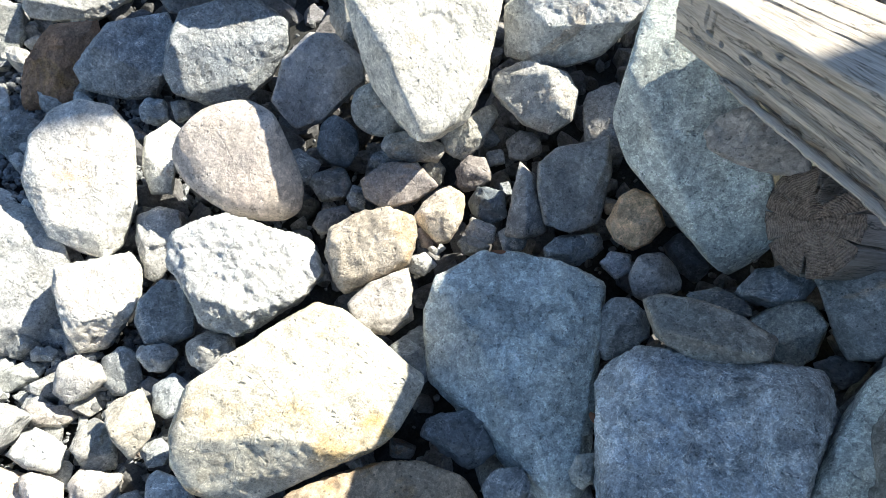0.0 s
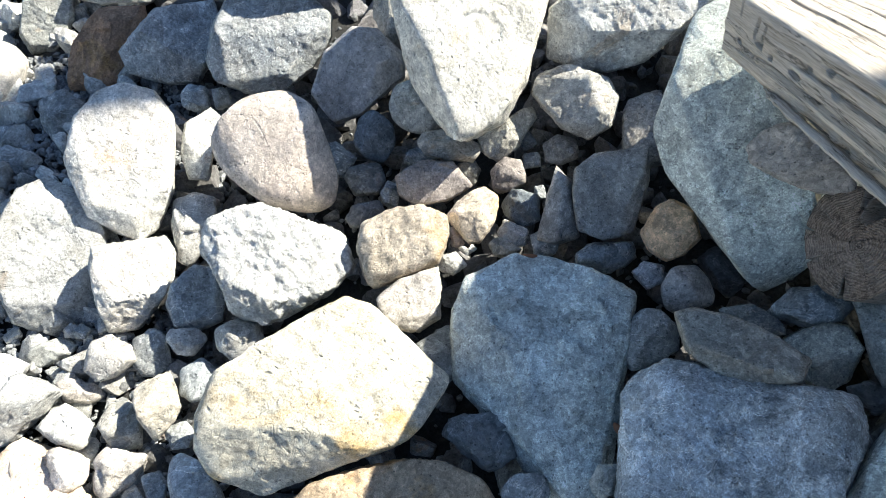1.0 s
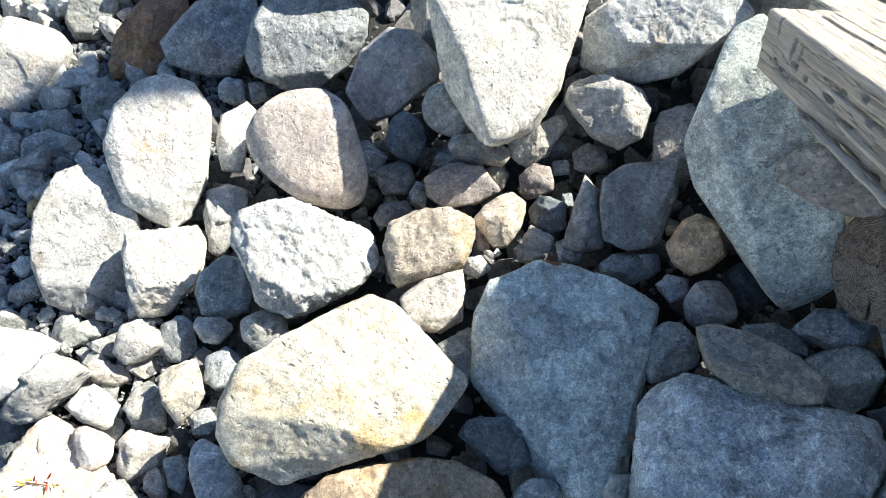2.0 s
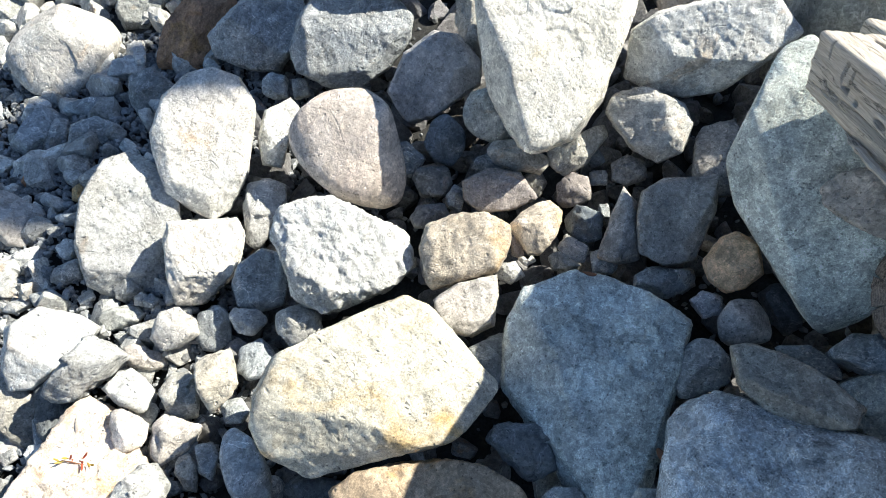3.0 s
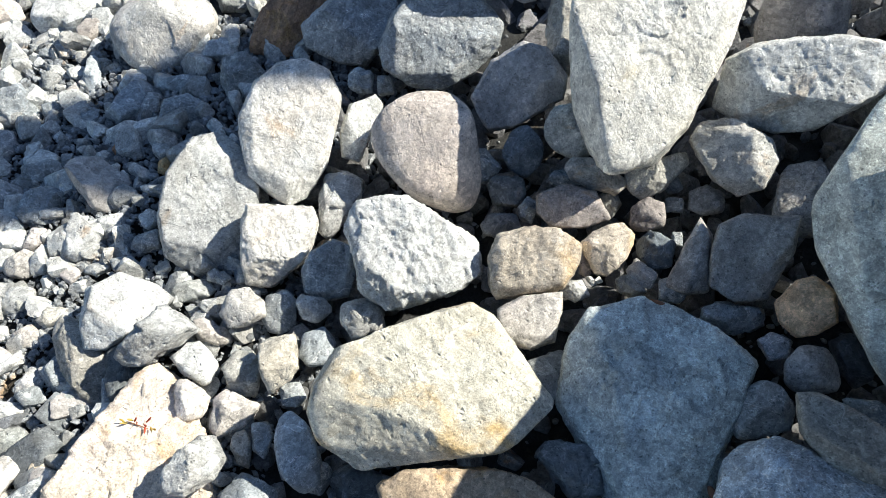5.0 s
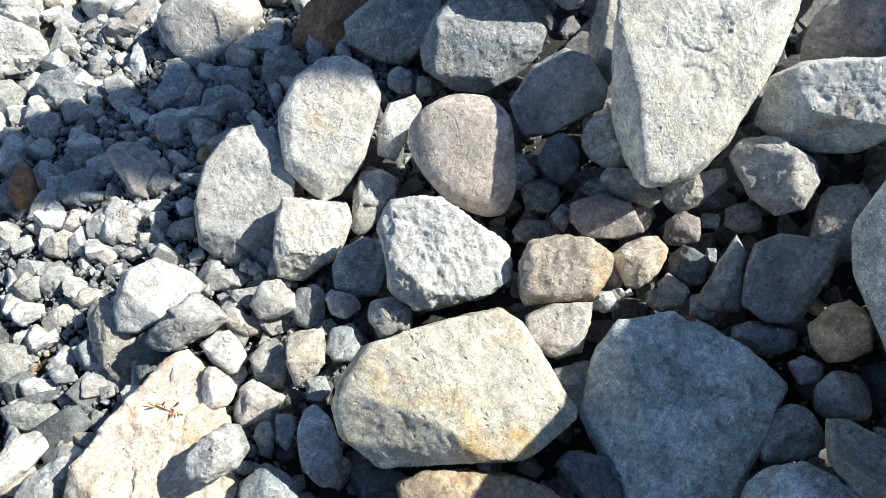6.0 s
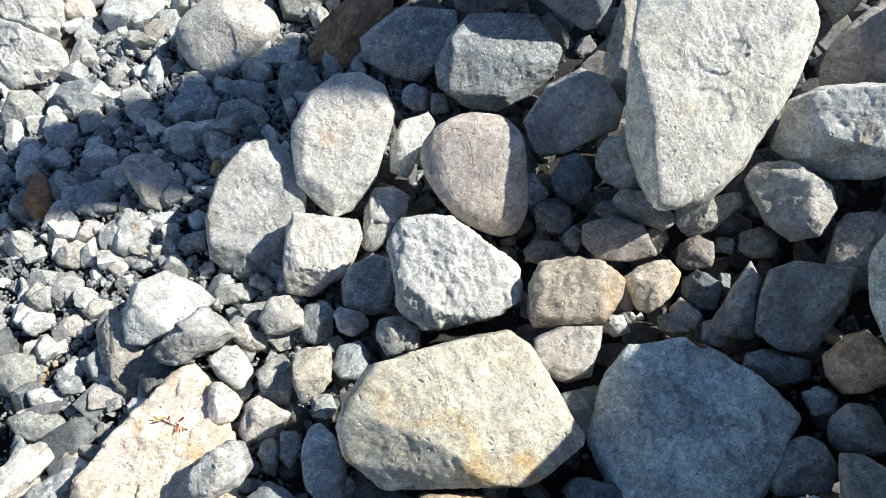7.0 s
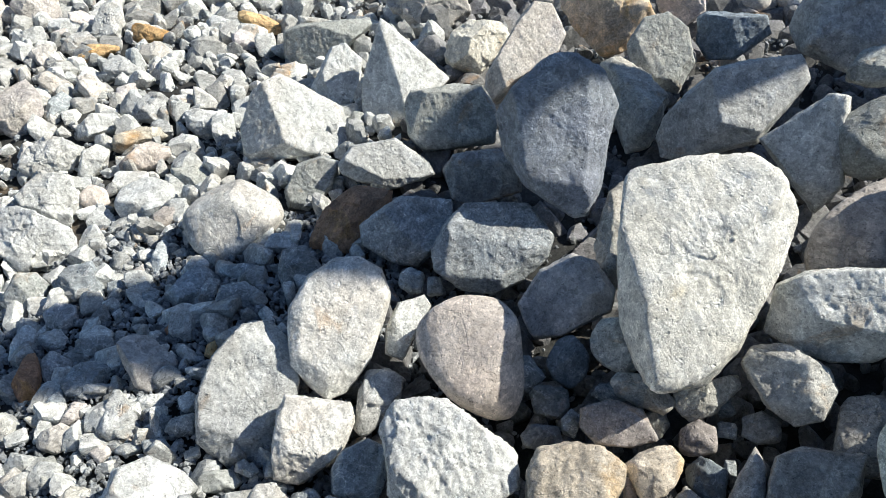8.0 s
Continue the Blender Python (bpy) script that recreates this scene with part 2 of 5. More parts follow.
def fractal(p, seed, octaves=4, gain=0.5):
    total, size = np.zeros(len(p)), 1.0
    for i in range(octaves):
        total += size * value_noise(p * 2.03 ** i + 17.3 * i, seed + i)
        size *= gain
    return total


def struck(level, normals, reaches, k, seed, rough, sides=(), chips=16, cut=False):
    """A lump bounded by flat fractures (normal, reach), its edges worn round by 1/k, then chipped and roughened.
    sides: azimuth and reach of the flanks that the whole is scaled to; cut: its faces are given, so little is chipped off."""
    way, triangles = ball(level)
    rng = np.random.RandomState(seed)
    sharp = 11.0 * k if k >= 12 else 5.0 * k if k >= 10 else 2.0 * k

    def reach(d, n, r):
        return np.sum((np.maximum(d @ n.T, 0.0) / r) ** sharp, axis=1) ** (-1.0 / sharp)

    size = float(np.mean(reach(way[::7], normals, reaches)))
    n_chips = rng.normal(size=(chips, 3))
    n_chips[:, 2] = np.where(n_chips[:, 2] < 0, -1, 1) * (0.45 + np.abs(n_chips[:, 2]))
    n_chips /= np.linalg.norm(n_chips, axis=1)[:, None]
    hull = way[::3] * reach(way[::3], normals, reaches)[:, None]
    d_chips = np.max(n_chips @ hull.T, axis=1, initial=0.0) * rng.uniform(*((0.93, 0.98) if cut else (0.84, 0.97)), chips)
    r = reach(way, np.vstack((normals, n_chips)), np.concatenate((reaches, d_chips)))
    if sides:
        turn = np.radians(np.array(sides[::2]))
        flank = (way[:, :2] * r[:, None]) @ np.stack((np.cos(turn), np.sin(turn)))
        r = r * np.median(np.array(sides[1::2]) / flank.max(axis=0)) * 0.99
    p = way * r[:, None]
    q = p / size
    # outward way of the surface
    corner = p[triangles]
    flat = np.cross(corner[:, 1] - corner[:, 0], corner[:, 2] - corner[:, 0])
    out = np.stack([sum(np.bincount(triangles[:, i], flat[:, j], len(p)) for i in range(3)) for j in range(3)], 1)
    out /= np.linalg.norm(out, axis=1)[:, None]
    swell = np.zeros(len(p))
    # flake scars: patches that sit a little higher or lower and lean their own way
    for cells, depth in ((40, 0.03),) if cut or level < 4 else ((46, 0.03), (340, 0.012)):
        heart = p[rng.choice(len(p), cells, p=r ** 3 / np.sum(r ** 3))] / size
        bent = q + 0.16 * np.stack([fractal(q * 2.4, seed + 70 + i, 3) for i in range(3)], 1) * (34 / cells) ** 0.5
        near = np.argmax(bent @ heart.T - 0.5 * np.sum(heart ** 2, axis=1), axis=1)
        calm = min(1.0, 0.15 / size) * (1.2 if k >= 14 else 1.0)
        step = 0.1 if cut else 0.5
        rise, slope = rng.normal(0, 0.7 * depth, cells) * calm * step, rng.normal(0, 4.5 * depth, (cells, 3)) * calm * step
        swell = swell + size * rough * (rise[near] + np.sum(slope[near] * (q - heart[near]), axis=1))
    lumps = fractal(q * 1.7, seed, 3) * (0.018 if cut else 0.02)
    ridged = (0.3 - np.abs(fractal(q * 3.6, seed + 9, 5, 0.6))) * (0.02 if cut else 0.012) * calm
    crumbs = fractal(p * (26.0, 48.0, 70.0), seed + 21, 5, 0.7) * 0.002
    swell = swell + size * rough * (lumps + ridged) + rough * crumbs * min(1.0, size / 0.1)
    return p + out * swell[:, None], triangles, size


COUNT = [0]
SHAPE_WORD = ((9, "rounded"), (13, "worn"), (16, "angular"), (99, "sharp-edged"))


def land(x, y):
    """Height of the ground: it falls to the gravel side, lies deeper under the heaped rocks, and climbs behind the
    timbers as an unseen bank, added to block low sky.
    """
    heap = np.clip((x + 1.1 + 0.3 * (y - 1)) / 0.5, 0, 1)
    bank = np.clip(x - 1.5, 0, 9.0)
    return -0.05 + 0.17 * np.clip(x, -3.0, 1.5) - 0.2 * heap + 0.62 * bank


def corner_reach(sides, a):
    """How far the corners between the flanks reach towards azimuth a."""
    far = 0.0
    turns, reaches = sides[::2], sides[1::2]
    for i in range(len(turns)):
        t0, t1 = radians(turns[i - 1]), radians(turns[i])
        det = math.sin(t1 - t0)
        if abs(det) < 0.05:
            continue
        x = (reaches[i - 1] * math.sin(t1) - reaches[i] * math.sin(t0)) / det
        y = (reaches[i] * math.cos(t0) - reaches[i - 1] * math.cos(t1)) / det
        far = max(far, x * math.cos(radians(a)) + y * math.sin(radians(a)))
    return min(far, 2.2 * max(reaches))


def stone(kind, at, lean, toward, k, sides, facets=(), high=0.52, low=0.62, rough=1.0, bevel=24, chips=5, planes=(), note=""):
    """One stone. Its girdle plane leans by lean degrees toward that azimuth; sides: azimuth in the girdle and reach of each flank;
    facets: azimuth, slope and reach of the upper faces as a share of the girdle, or chosen by chance; planes: the same in metres."""
    COUNT[0] += 1
    seed = 100 + COUNT[0]
    rng = np.random.RandomState(seed)
    normals, reaches = [], []
    mean = sum(sides[1::2]) / len(sides[1::2])
    if planes:
        bevel, chips = 12, 2
    for a, d in zip(sides[::2], sides[1::2]):
        for tilt in (rng.uniform(0.15, 1.0) * bevel, -rng.uniform(2, 22)):
            c, s = math.cos(radians(tilt)), math.sin(radians(tilt))
            normals.append((c * math.cos(radians(a)), c * math.sin(radians(a)), s))
            reaches.append(d * c)
    upper = () if planes else facets or [(rng.uniform(70, 190), rng.uniform(3, 20), high * 1.15)] + [(rng.uniform(0, 360), rng.uniform(24, 54), high * rng.uniform(0.86, 1.05)) for _ in range(4)]
    for a, slope, d in upper:
        normals.append((math.sin(radians(slope)) * math.cos(radians(a)), math.sin(radians(slope)) * math.sin(radians(a)), math.cos(radians(slope))))
        reaches.append(max(d * mean, corner_reach(sides, a) * math.sin(radians(slope)) * 0.97))
    for a, slope, d in planes:
        normals.append((math.sin(radians(slope)) * math.cos(radians(a)), math.sin(radians(slope)) * math.sin(radians(a)), math.cos(radians(slope))))
        reaches.append(d)
    for _ in range(3):
        a, slope = rng.uniform(0, 6.28), rng.uniform(0.1, 0.5)
        normals.append((math.sin(slope) * math.cos(a), math.sin(slope) * math.sin(a), -math.cos(slope)))
        reaches.append(low * mean * rng.uniform(0.9, 1.15))
    level = 6 if mean > 0.13 else 5 if mean > 0.075 else 4
    points, triangles, size = struck(level, np.array(normals), np.array(reaches), k, seed, rough * (0.4 if k < 10 else 0.75 if k < 12 else 1.0), sides, chips, bool(planes))
    name = "boulder" if mean > 0.17 else "rock" if mean > 0.07 else "stone"
    material, colour = STONES[kind]
    ob = new(name, mesh_of(name, points, triangles, material))
    ob.matrix_world = pose(*at, 0, lean, toward)
    word = next(w for limit, w in SHAPE_WORD if k <= limit)
    label = note or f"{colour} {word} {name} lying in the dry rock pile"
    return tagged(ob, label, "rock", f"{name}s of the rock pile")


# ---- ground ----
def ground():
    u = np.linspace(-1, 1, 181)
    xs = -1.0 + 5.0 * u + 300.0 * u ** 9
    ys = 2.2 + 5.0 * u + 300.0 * u ** 9
    gx, gy = np.meshgrid(xs, ys)
    p = np.stack((gx.ravel(), gy.ravel(), np.zeros(gx.size)), 1)
    p[:, 2] = land(p[:, 0], p[:, 1]) - 0.025 + 0.03 * fractal(p * 1.3, 3, 3) + 0.012 * fractal(p * 11.0, 5, 3)
    i = np.arange(gx.size).reshape(gx.shape)
    a, b, c, d = i[:-1, :-1].ravel(), i[:-1, 1:].ravel(), i[1:, 1:].ravel(), i[1:, :-1].ravel()
    tri = np.vstack((np.stack((a, b, c), 1), np.stack((a, c, d), 1)))
    return tagged(new("ground", mesh_of("ground", p, tri, SOIL)), "stony soil under the loose rocks, coloured near-black for the gap shade", "ground", kind="structure")


ground()

# ---- rocks that lie in the open ----
stone("W", (-5.321, 3.876, -0.475), 39, -36, 12, (-32, 0.15, 37, 0.176, 86, 0.165, 167, 0.137, -129, 0.2, -67, 0.141), low=0.71)
stone("W", (-4.902, 3.915, -0.514), 38, -40, 12, (-21, 0.069, 25, 0.103, 119, 0.077, -167, 0.085, -94, 0.102), low=0.87)
stone("W", (-4.645, 3.929, -0.486), 41, -48, 12, (69, 0.115, 88, 0.119, -179, 0.173, -121, 0.108, -107, 0.113, -9, 0.155), low=0.80)
stone("W", (-5.034, 3.531, -0.512), 45, -43, 12, (-24, 0.09, 22, 0.08, 92, 0.095, -170, 0.072, -94, 0.098), low=0.90)
stone("W", (-4.711, 3.344, -0.511), 46, -34, 12, (-52, 0.082, 26, 0.106, 88, 0.08, 161, 0.095, -145, 0.1, -76, 0.081), low=0.88)
stone("W", (-4.929, 3.687, -0.533), 33, -33, 12, (-2, 0.048, 66, 0.05, -171, 0.041, -90, 0.061), low=1.15)
stone("W", (-4.665, 3.622, -0.511), 40, -42, 12, (2, 0.067, 54, 0.107, 123, 0.107, -165, 0.074, -131, 0.086, -34, 0.111), low=0.85)
stone("O", (-4.279, 3.937, -0.508), 44, -52, 18, (-7, 0.067, -2, 0.064, 41, 0.135, 153, 0.072, 159, 0.063, -145, 0.124, -90, 0.131), low=0.88)
stone("O", (-4.440, 3.557, -0.514), 43, -31, 14, (-57, 0.123, 7, 0.049, 148, 0.083, 167, 0.057, -155, 0.085, -113, 0.118), low=0.89)
stone("O", (-3.592, 4.423, -0.505), 41, -54, 18, (-36, 0.062, -13, 0.088, 67, 0.17, 136, 0.082, 161, 0.067, -177, 0.118, -67, 0.125), low=0.83)
stone("W", (-3.989, 3.690, -0.508), 45, -43, 10, (-2, 0.092, 81, 0.109, 128, 0.094, 178, 0.088, -117, 0.118, -49, 0.086), low=0.83)
stone("W", (-4.081, 3.420, -0.507), 40, -41, 14, (-38, 0.096, 3, 0.089, 74, 0.135, 131, 0.087, -163, 0.103, -95, 0.114), low=0.80)
stone("W", (-3.819, 3.524, -0.520), 38, -34, 14, (25, 0.061, 93, 0.092, -178, 0.067, -118, 0.077, -63, 0.09), low=0.90)
stone("W", (-3.538, 4.146, -0.512), 47, -44, 8, (-65, 0.099, -25, 0.094, 31, 0.086, 94, 0.106, 160, 0.085, -157, 0.094, -105, 0.099), low=0.83)
stone("W", (-3.773, 4.030, -0.515), 40, -45, 14, (-11, 0.096, 57, 0.08, 117, 0.085, -169, 0.102, -104, 0.07), low=0.86)
stone("W", (-4.437, 3.292, -0.519), 42, -26, 14, (-39, 0.067, 21, 0.071, 106, 0.1, 174, 0.054, -100, 0.107), low=0.89)
stone("W", (-4.250, 2.681, -0.476), 35, -35, 12, (-7, 0.183, 41, 0.142, 85, 0.149, 111, 0.175, -162, 0.158, -124, 0.131, -56, 0.175), low=0.72)
stone("W", (-4.340, 3.064, -0.511), 46, -42, 14, (-56, 0.076, 3, 0.088, 91, 0.113, 135, 0.066, -166, 0.108, -85, 0.095), low=0.87)
stone("B", (-4.102, 2.859, -0.514), 36, -30, 14, (23, 0.069, 35, 0.064, 114, 0.105, -164, 0.084, -120, 0.068, -90, 0.096), low=0.93)
stone("W", (-4.061, 3.126, -0.510), 45, -26, 14, (-79, 0.077, 12, 0.102, 48, 0.102, 107, 0.08, 171, 0.106, -106, 0.085), low=0.86)
stone("W", (-3.810, 3.162, -0.520), 37, -36, 16, (37, 0.065, 80, 0.076, -178, 0.073, -118, 0.071, -53, 0.085), low=0.95)
stone("W", (-3.515, 3.076, -0.507), 35, -43, 14, (-21, 0.098, 53, 0.11, 92, 0.096, 142, 0.115, -144, 0.095, -119, 0.103, -74, 0.115), low=0.79)
stone("W", (-3.421, 3.260, -0.527), 52, -39, 14, (-43, 0.059, 6, 0.05, 93, 0.077, 174, 0.044, -108, 0.081), low=1.01)
stone("W", (-3.284, 3.320, -0.521), 41, -50, 14, (-9, 0.067, 26, 0.091, 130, 0.056, 143, 0.057, -94, 0.069), low=1.02)
stone("W", (-3.079, 3.073, -0.504), 47, -39, 12, (-53, 0.094, 7, 0.104, 39, 0.112, 113, 0.125, 156, 0.083, -172, 0.111, -97, 0.122), low=0.80)
stone("W", (-3.687, 2.773, -0.509), 33, -39, 12, (-30, 0.107, 8, 0.074, 42, 0.097, 103, 0.139, 172, 0.082, -152, 0.085, -105, 0.123), low=0.80)
stone("W", (-3.670, 2.369, -0.488), 31, -37, 14, (1, 0.111, 50, 0.149, 140, 0.135, -157, 0.123, -121, 0.148, -57, 0.159), low=0.74)
stone("W", (-3.441, 2.471, -0.514), 35, -30, 12, (20, 0.073, 59, 0.079, 132, 0.112, -166, 0.083, -124, 0.07, -39, 0.114), low=0.86)
stone("Y", (-3.363, 2.772, -0.508), 41, -29, 14, (1, 0.054, 72, 0.183, 160, 0.071, 178, 0.061, -118, 0.142, -36, 0.112), low=0.79)
stone("P", (-3.174, 2.612, -0.505), 40, -45, 12, (-26, 0.116, 7, 0.074, 28, 0.087, 94, 0.153, 150, 0.109, -168, 0.085, -145, 0.085, -96, 0.148), low=0.79)
stone("W", (-3.361, 2.080, -0.480), 41, -31, 14, (-53, 0.124, -11, 0.152, 51, 0.169, 91, 0.142, 154, 0.139, -152, 0.155, -78, 0.147), low=0.75)
stone("P", (-3.193, 2.213, -0.523), 33, -42, 12, (-45, 0.074, 15, 0.07, 86, 0.074, 144, 0.071, -145, 0.073, -91, 0.073), low=0.93)
stone("W", (-2.879, 2.282, -0.472), 34, -44, 8, (-2, 0.103, 4, 0.096, 17, 0.109, 90, 0.17, 147, 0.125, -167, 0.113, -123, 0.136, -75, 0.165), low=0.77)
stone("G", (-2.731, 2.523, -0.468), 34, -36, 12, (-49, 0.076, 10, 0.091, 57, 0.114, 126, 0.09, 167, 0.071, -90, 0.107), low=0.84)
stone("W", (-2.186, 2.164, -0.315), 25, -54, 7, (-58, 0.23, -27, 0.22, 6, 0.204, 29, 0.184, 49, 0.209, 94, 0.252, 142, 0.234, 179, 0.198, -148, 0.203, -108, 0.232, -78, 0.236))
stone("W", (-3.165, 1.770, -0.471), 33, -31, 16, (-13, 0.158, 18, 0.181, 82, 0.195, 131, 0.134, 169, 0.198, -116, 0.163, -59, 0.157), low=0.70)
stone("P", (-2.649, 2.177, -0.466), 28, -42, 10, (22, 0.051, 91, 0.087, 153, 0.067, -154, 0.061, -107, 0.067, 0, 0.059), low=0.98)
stone("B", (-2.728, 2.048, -0.491), 31, -34, 10, (-59, 0.045, 12, 0.048, 83, 0.039, 171, 0.046, -110, 0.041), low=1.21)
stone("B", (-2.684, 1.606, -0.453), 27, -53, 14, (-17, 0.097, 16, 0.108, 97, 0.097, 105, 0.093, -175, 0.11, -122, 0.1, -73, 0.111), low=0.81)
stone("G", (-2.905, 1.471, -0.491), 42, -29, 10, (-74, 0.099, -45, 0.108, 44, 0.08, 110, 0.107, 158, 0.106, -140, 0.09, -103, 0.091), low=0.85)
stone("B", (-2.601, 1.407, -0.455), 36, -20, 12, (-63, 0.068, 9, 0.065, 63, 0.075, 131, 0.066, -169, 0.07, -111, 0.07), low=0.97)
stone("B", (-2.429, 1.472, -0.441), 33, -51, 14, (-12, 0.046, 58, 0.038, 104, 0.041, -141, 0.035, -96, 0.041), low=1.30)
stone("B", (-2.296, 1.316, -0.408), 38, -47, 12, (18, 0.055, 108, 0.075, 176, 0.043, -111, 0.082, -28, 0.049), low=1.03)
stone("R", (-2.419, 1.062, -0.420), 33, -26, 10, (-86, 0.068, -7, 0.113, 61, 0.047, 77, 0.056, 166, 0.123, -137, 0.057, -103, 0.061), low=0.95)
stone("B", (-2.372, 1.163, -0.420), 28, -35, 12, (-1, 0.061, 47, 0.062, 130, 0.057, -151, 0.069, -96, 0.054), low=1.04)
stone("B", (-2.182, 1.150, -0.380), 30, -7, 18, (-59, 0.083, -16, 0.061, 31, 0.085, 116, 0.079, 150, 0.072, -164, 0.071, -109, 0.092), low=0.91)
stone("P", (-1.971, 1.290, -0.329), 25, -19, 12, (-100, 0.083, -55, 0.12, -3, 0.121, 47, 0.118, 94, 0.091, 147, 0.12, -146, 0.135, -102, 0.082), low=0.79)
stone("B", (-2.127, 1.749, -0.369), 34, -25, 14, (-4, 0.07, 22, 0.059, 77, 0.116, 127, 0.114, -166, 0.057, -161, 0.056, -83, 0.114), low=0.87)
stone("B", (-2.438, 1.889, -0.434), 25, -42, 14, (7, 0.077, 71, 0.038, 126, 0.091, -125, 0.038, -85, 0.062), low=0.99)
stone("B", (-2.031, 1.752, -0.370), 35, -47, 12, (6, 0.048, 63, 0.04, 151, 0.064, -140, 0.036, -88, 0.056), low=1.14)
stone("B", (-1.860, 1.736, -0.327), 35, -34, 14, (-16, 0.067, 45, 0.077, 110, 0.089, 171, 0.068, -132, 0.076, -46, 0.081), low=0.91)
stone("B", (-2.290, 1.645, -0.417), 30, -32, 14, (-1, 0.037, 55, 0.043, 134, 0.047, -159, 0.035, -72, 0.048), low=1.24)
stone("B", (-2.506, 1.653, -0.455), 42, -26, 12, (-64, 0.041, 12, 0.038, 87, 0.039, 165, 0.039, -117, 0.038), low=1.31)
stone("O", (-1.768, 1.453, -0.333), 28, -45, 9, (29, 0.03, 102, 0.035, -168, 0.033, -116, 0.031, -45, 0.039), low=1.42)
stone("G", (-1.653, 1.555, -0.297), 28, -41, 12, (0, 0.045, 72, 0.089, 123, 0.08, 171, 0.061, -146, 0.056, -93, 0.094), low=0.91)
stone("W", (-1.421, 1.246, -0.191), 40, -43, 16, (-148, 0.188, -125, 0.167, -105, 0.183, -54, 0.243, -33, 0.247, 31, 0.203, 53, 0.176, 69, 0.178, 104, 0.22, 114, 0.239, 177, 0.254), planes=((174, 9, 0.105), (-43, 32, 0.185), (44, 28, 0.156), (148, 39, 0.18)), low=0.72)
stone("B", (-1.686, 1.982, -0.290), 32, -58, 12, (5, 0.084, 60, 0.097, 124, 0.089, -178, 0.096, -104, 0.083, -68, 0.101), low=0.83)
stone("B", (-1.952, 1.906, -0.352), 24, -40, 12, (10, 0.053, 121, 0.07, 167, 0.038, -169, 0.062, -44, 0.047), low=1.11)
stone("W", (-1.870, 2.130, -0.333), 32, -46, 12, (5, 0.059, 106, 0.079, 177, 0.056, -141, 0.07, -20, 0.05), low=1.04)
stone("W", (-1.894, 1.031, -0.333), 16, -31, 16, (0, 0.081, 48, 0.076, 95, 0.064, 106, 0.082, -132, 0.055, -57, 0.09), low=0.93)
stone("W", (-1.828, 1.145, -0.340), 31, -33, 14, (-22, 0.032, 68, 0.045, 162, 0.03, 174, 0.035, -90, 0.045), low=1.37)
stone("B", (-1.720, 1.057, -0.321), 27, -42, 12, (-12, 0.034, 45, 0.037, 117, 0.05, -159, 0.029, -86, 0.054), low=1.25)
stone("B", (-1.627, 1.087, -0.302), 29, -35, 12, (-17, 0.04, 69, 0.047, 168, 0.038, -132, 0.05, -52, 0.046), low=1.23)
stone("W", (-2.068, 0.881, -0.371), 22, -23, 12, (-54, 0.05, -6, 0.056, 63, 0.062, 116, 0.06, 170, 0.049, -107, 0.065), low=1.06)
stone("Y", (-2.227, 0.934, -0.410), 32, -18, 12, (-15, 0.027, 114, 0.028, 163, 0.029, -83, 0.032), low=1.60)
stone("W", (-2.103, 1.003, -0.385), 31, -22, 12, (10, 0.03, 61, 0.049, 133, 0.047, -155, 0.03, -48, 0.048), low=1.28)
stone("W", (-1.851, 0.895, -0.345), 26, -18, 12, (-5, 0.039, 69, 0.035, 117, 0.033, -159, 0.04, -89, 0.031), low=1.39)
stone("W", (-1.756, 0.945, -0.331), 25, -42, 12, (-1, 0.025, 63, 0.043, 167, 0.023, -150, 0.036, -46, 0.034), low=1.48)
stone("B", (-1.650, 0.977, -0.308), 23, -30, 12, (-53, 0.036, -2, 0.041, 100, 0.04, 157, 0.036, -103, 0.046), low=1.31)
stone("G", (-1.994, 0.747, -0.359), 23, -23, 12, (-31, 0.055, 41, 0.051, 82, 0.058, 162, 0.057, -155, 0.052, -108, 0.056), low=1.09)
stone("W", (-1.213, 1.568, -0.036), 44, -55, 15, (-155, 0.208, -129, 0.183, -102, 0.182, -94, 0.186, -53, 0.238, -44, 0.25, 12, 0.258, 45, 0.188, 62, 0.166, 67, 0.171, 102, 0.227, 142, 0.258, 180, 0.236), planes=((-171, 7, 0.107), (131, 31, 0.181), (64, 43, 0.176), (-52, 30, 0.19), (-113, 31, 0.153), (15, 27, 0.192), (174, 35, 0.181)), low=0.90, rough=0.8)
stone("P", (-0.680, 1.607, -0.005), 41, -70, 9, (-151, 0.209, -124, 0.218, -82, 0.202, -61, 0.18, -45, 0.172, -21, 0.19, 17, 0.244, 67, 0.215, 94, 0.176, 100, 0.174, 136, 0.196, 177, 0.202), planes=((-127, 10, 0.128), (87, 42, 0.174), (-3, 35, 0.205), (177, 31, 0.169), (-93, 35, 0.166)), low=1.01)
stone("W", (-1.007, 1.712, -0.110), 43, -62, 16, (-166, 0.09, -118, 0.062, -95, 0.074, -21, 0.13, 59, 0.056, 116, 0.125), planes=((115, 20, 0.075), (-77, 28, 0.093), (42, 38, 0.093)), low=1.45)
stone("W", (-1.096, 1.149, -0.139), 36, -49, 18, (-124, 0.13, -111, 0.115, -95, 0.132, -27, 0.162, 22, 0.119, 31, 0.114, 56, 0.129, 97, 0.169, 159, 0.131), planes=((160, 10, 0.087), (-20, 35, 0.112), (51, 32, 0.111), (-110, 27, 0.113)), low=0.98)
stone("B", (-0.965, 1.394, -0.166), 19, -50, 14, (28, 0.075, 36, 0.07, 69, 0.087, 126, 0.124, 174, 0.116, -125, 0.074, -109, 0.069, -47, 0.15), low=0.82)
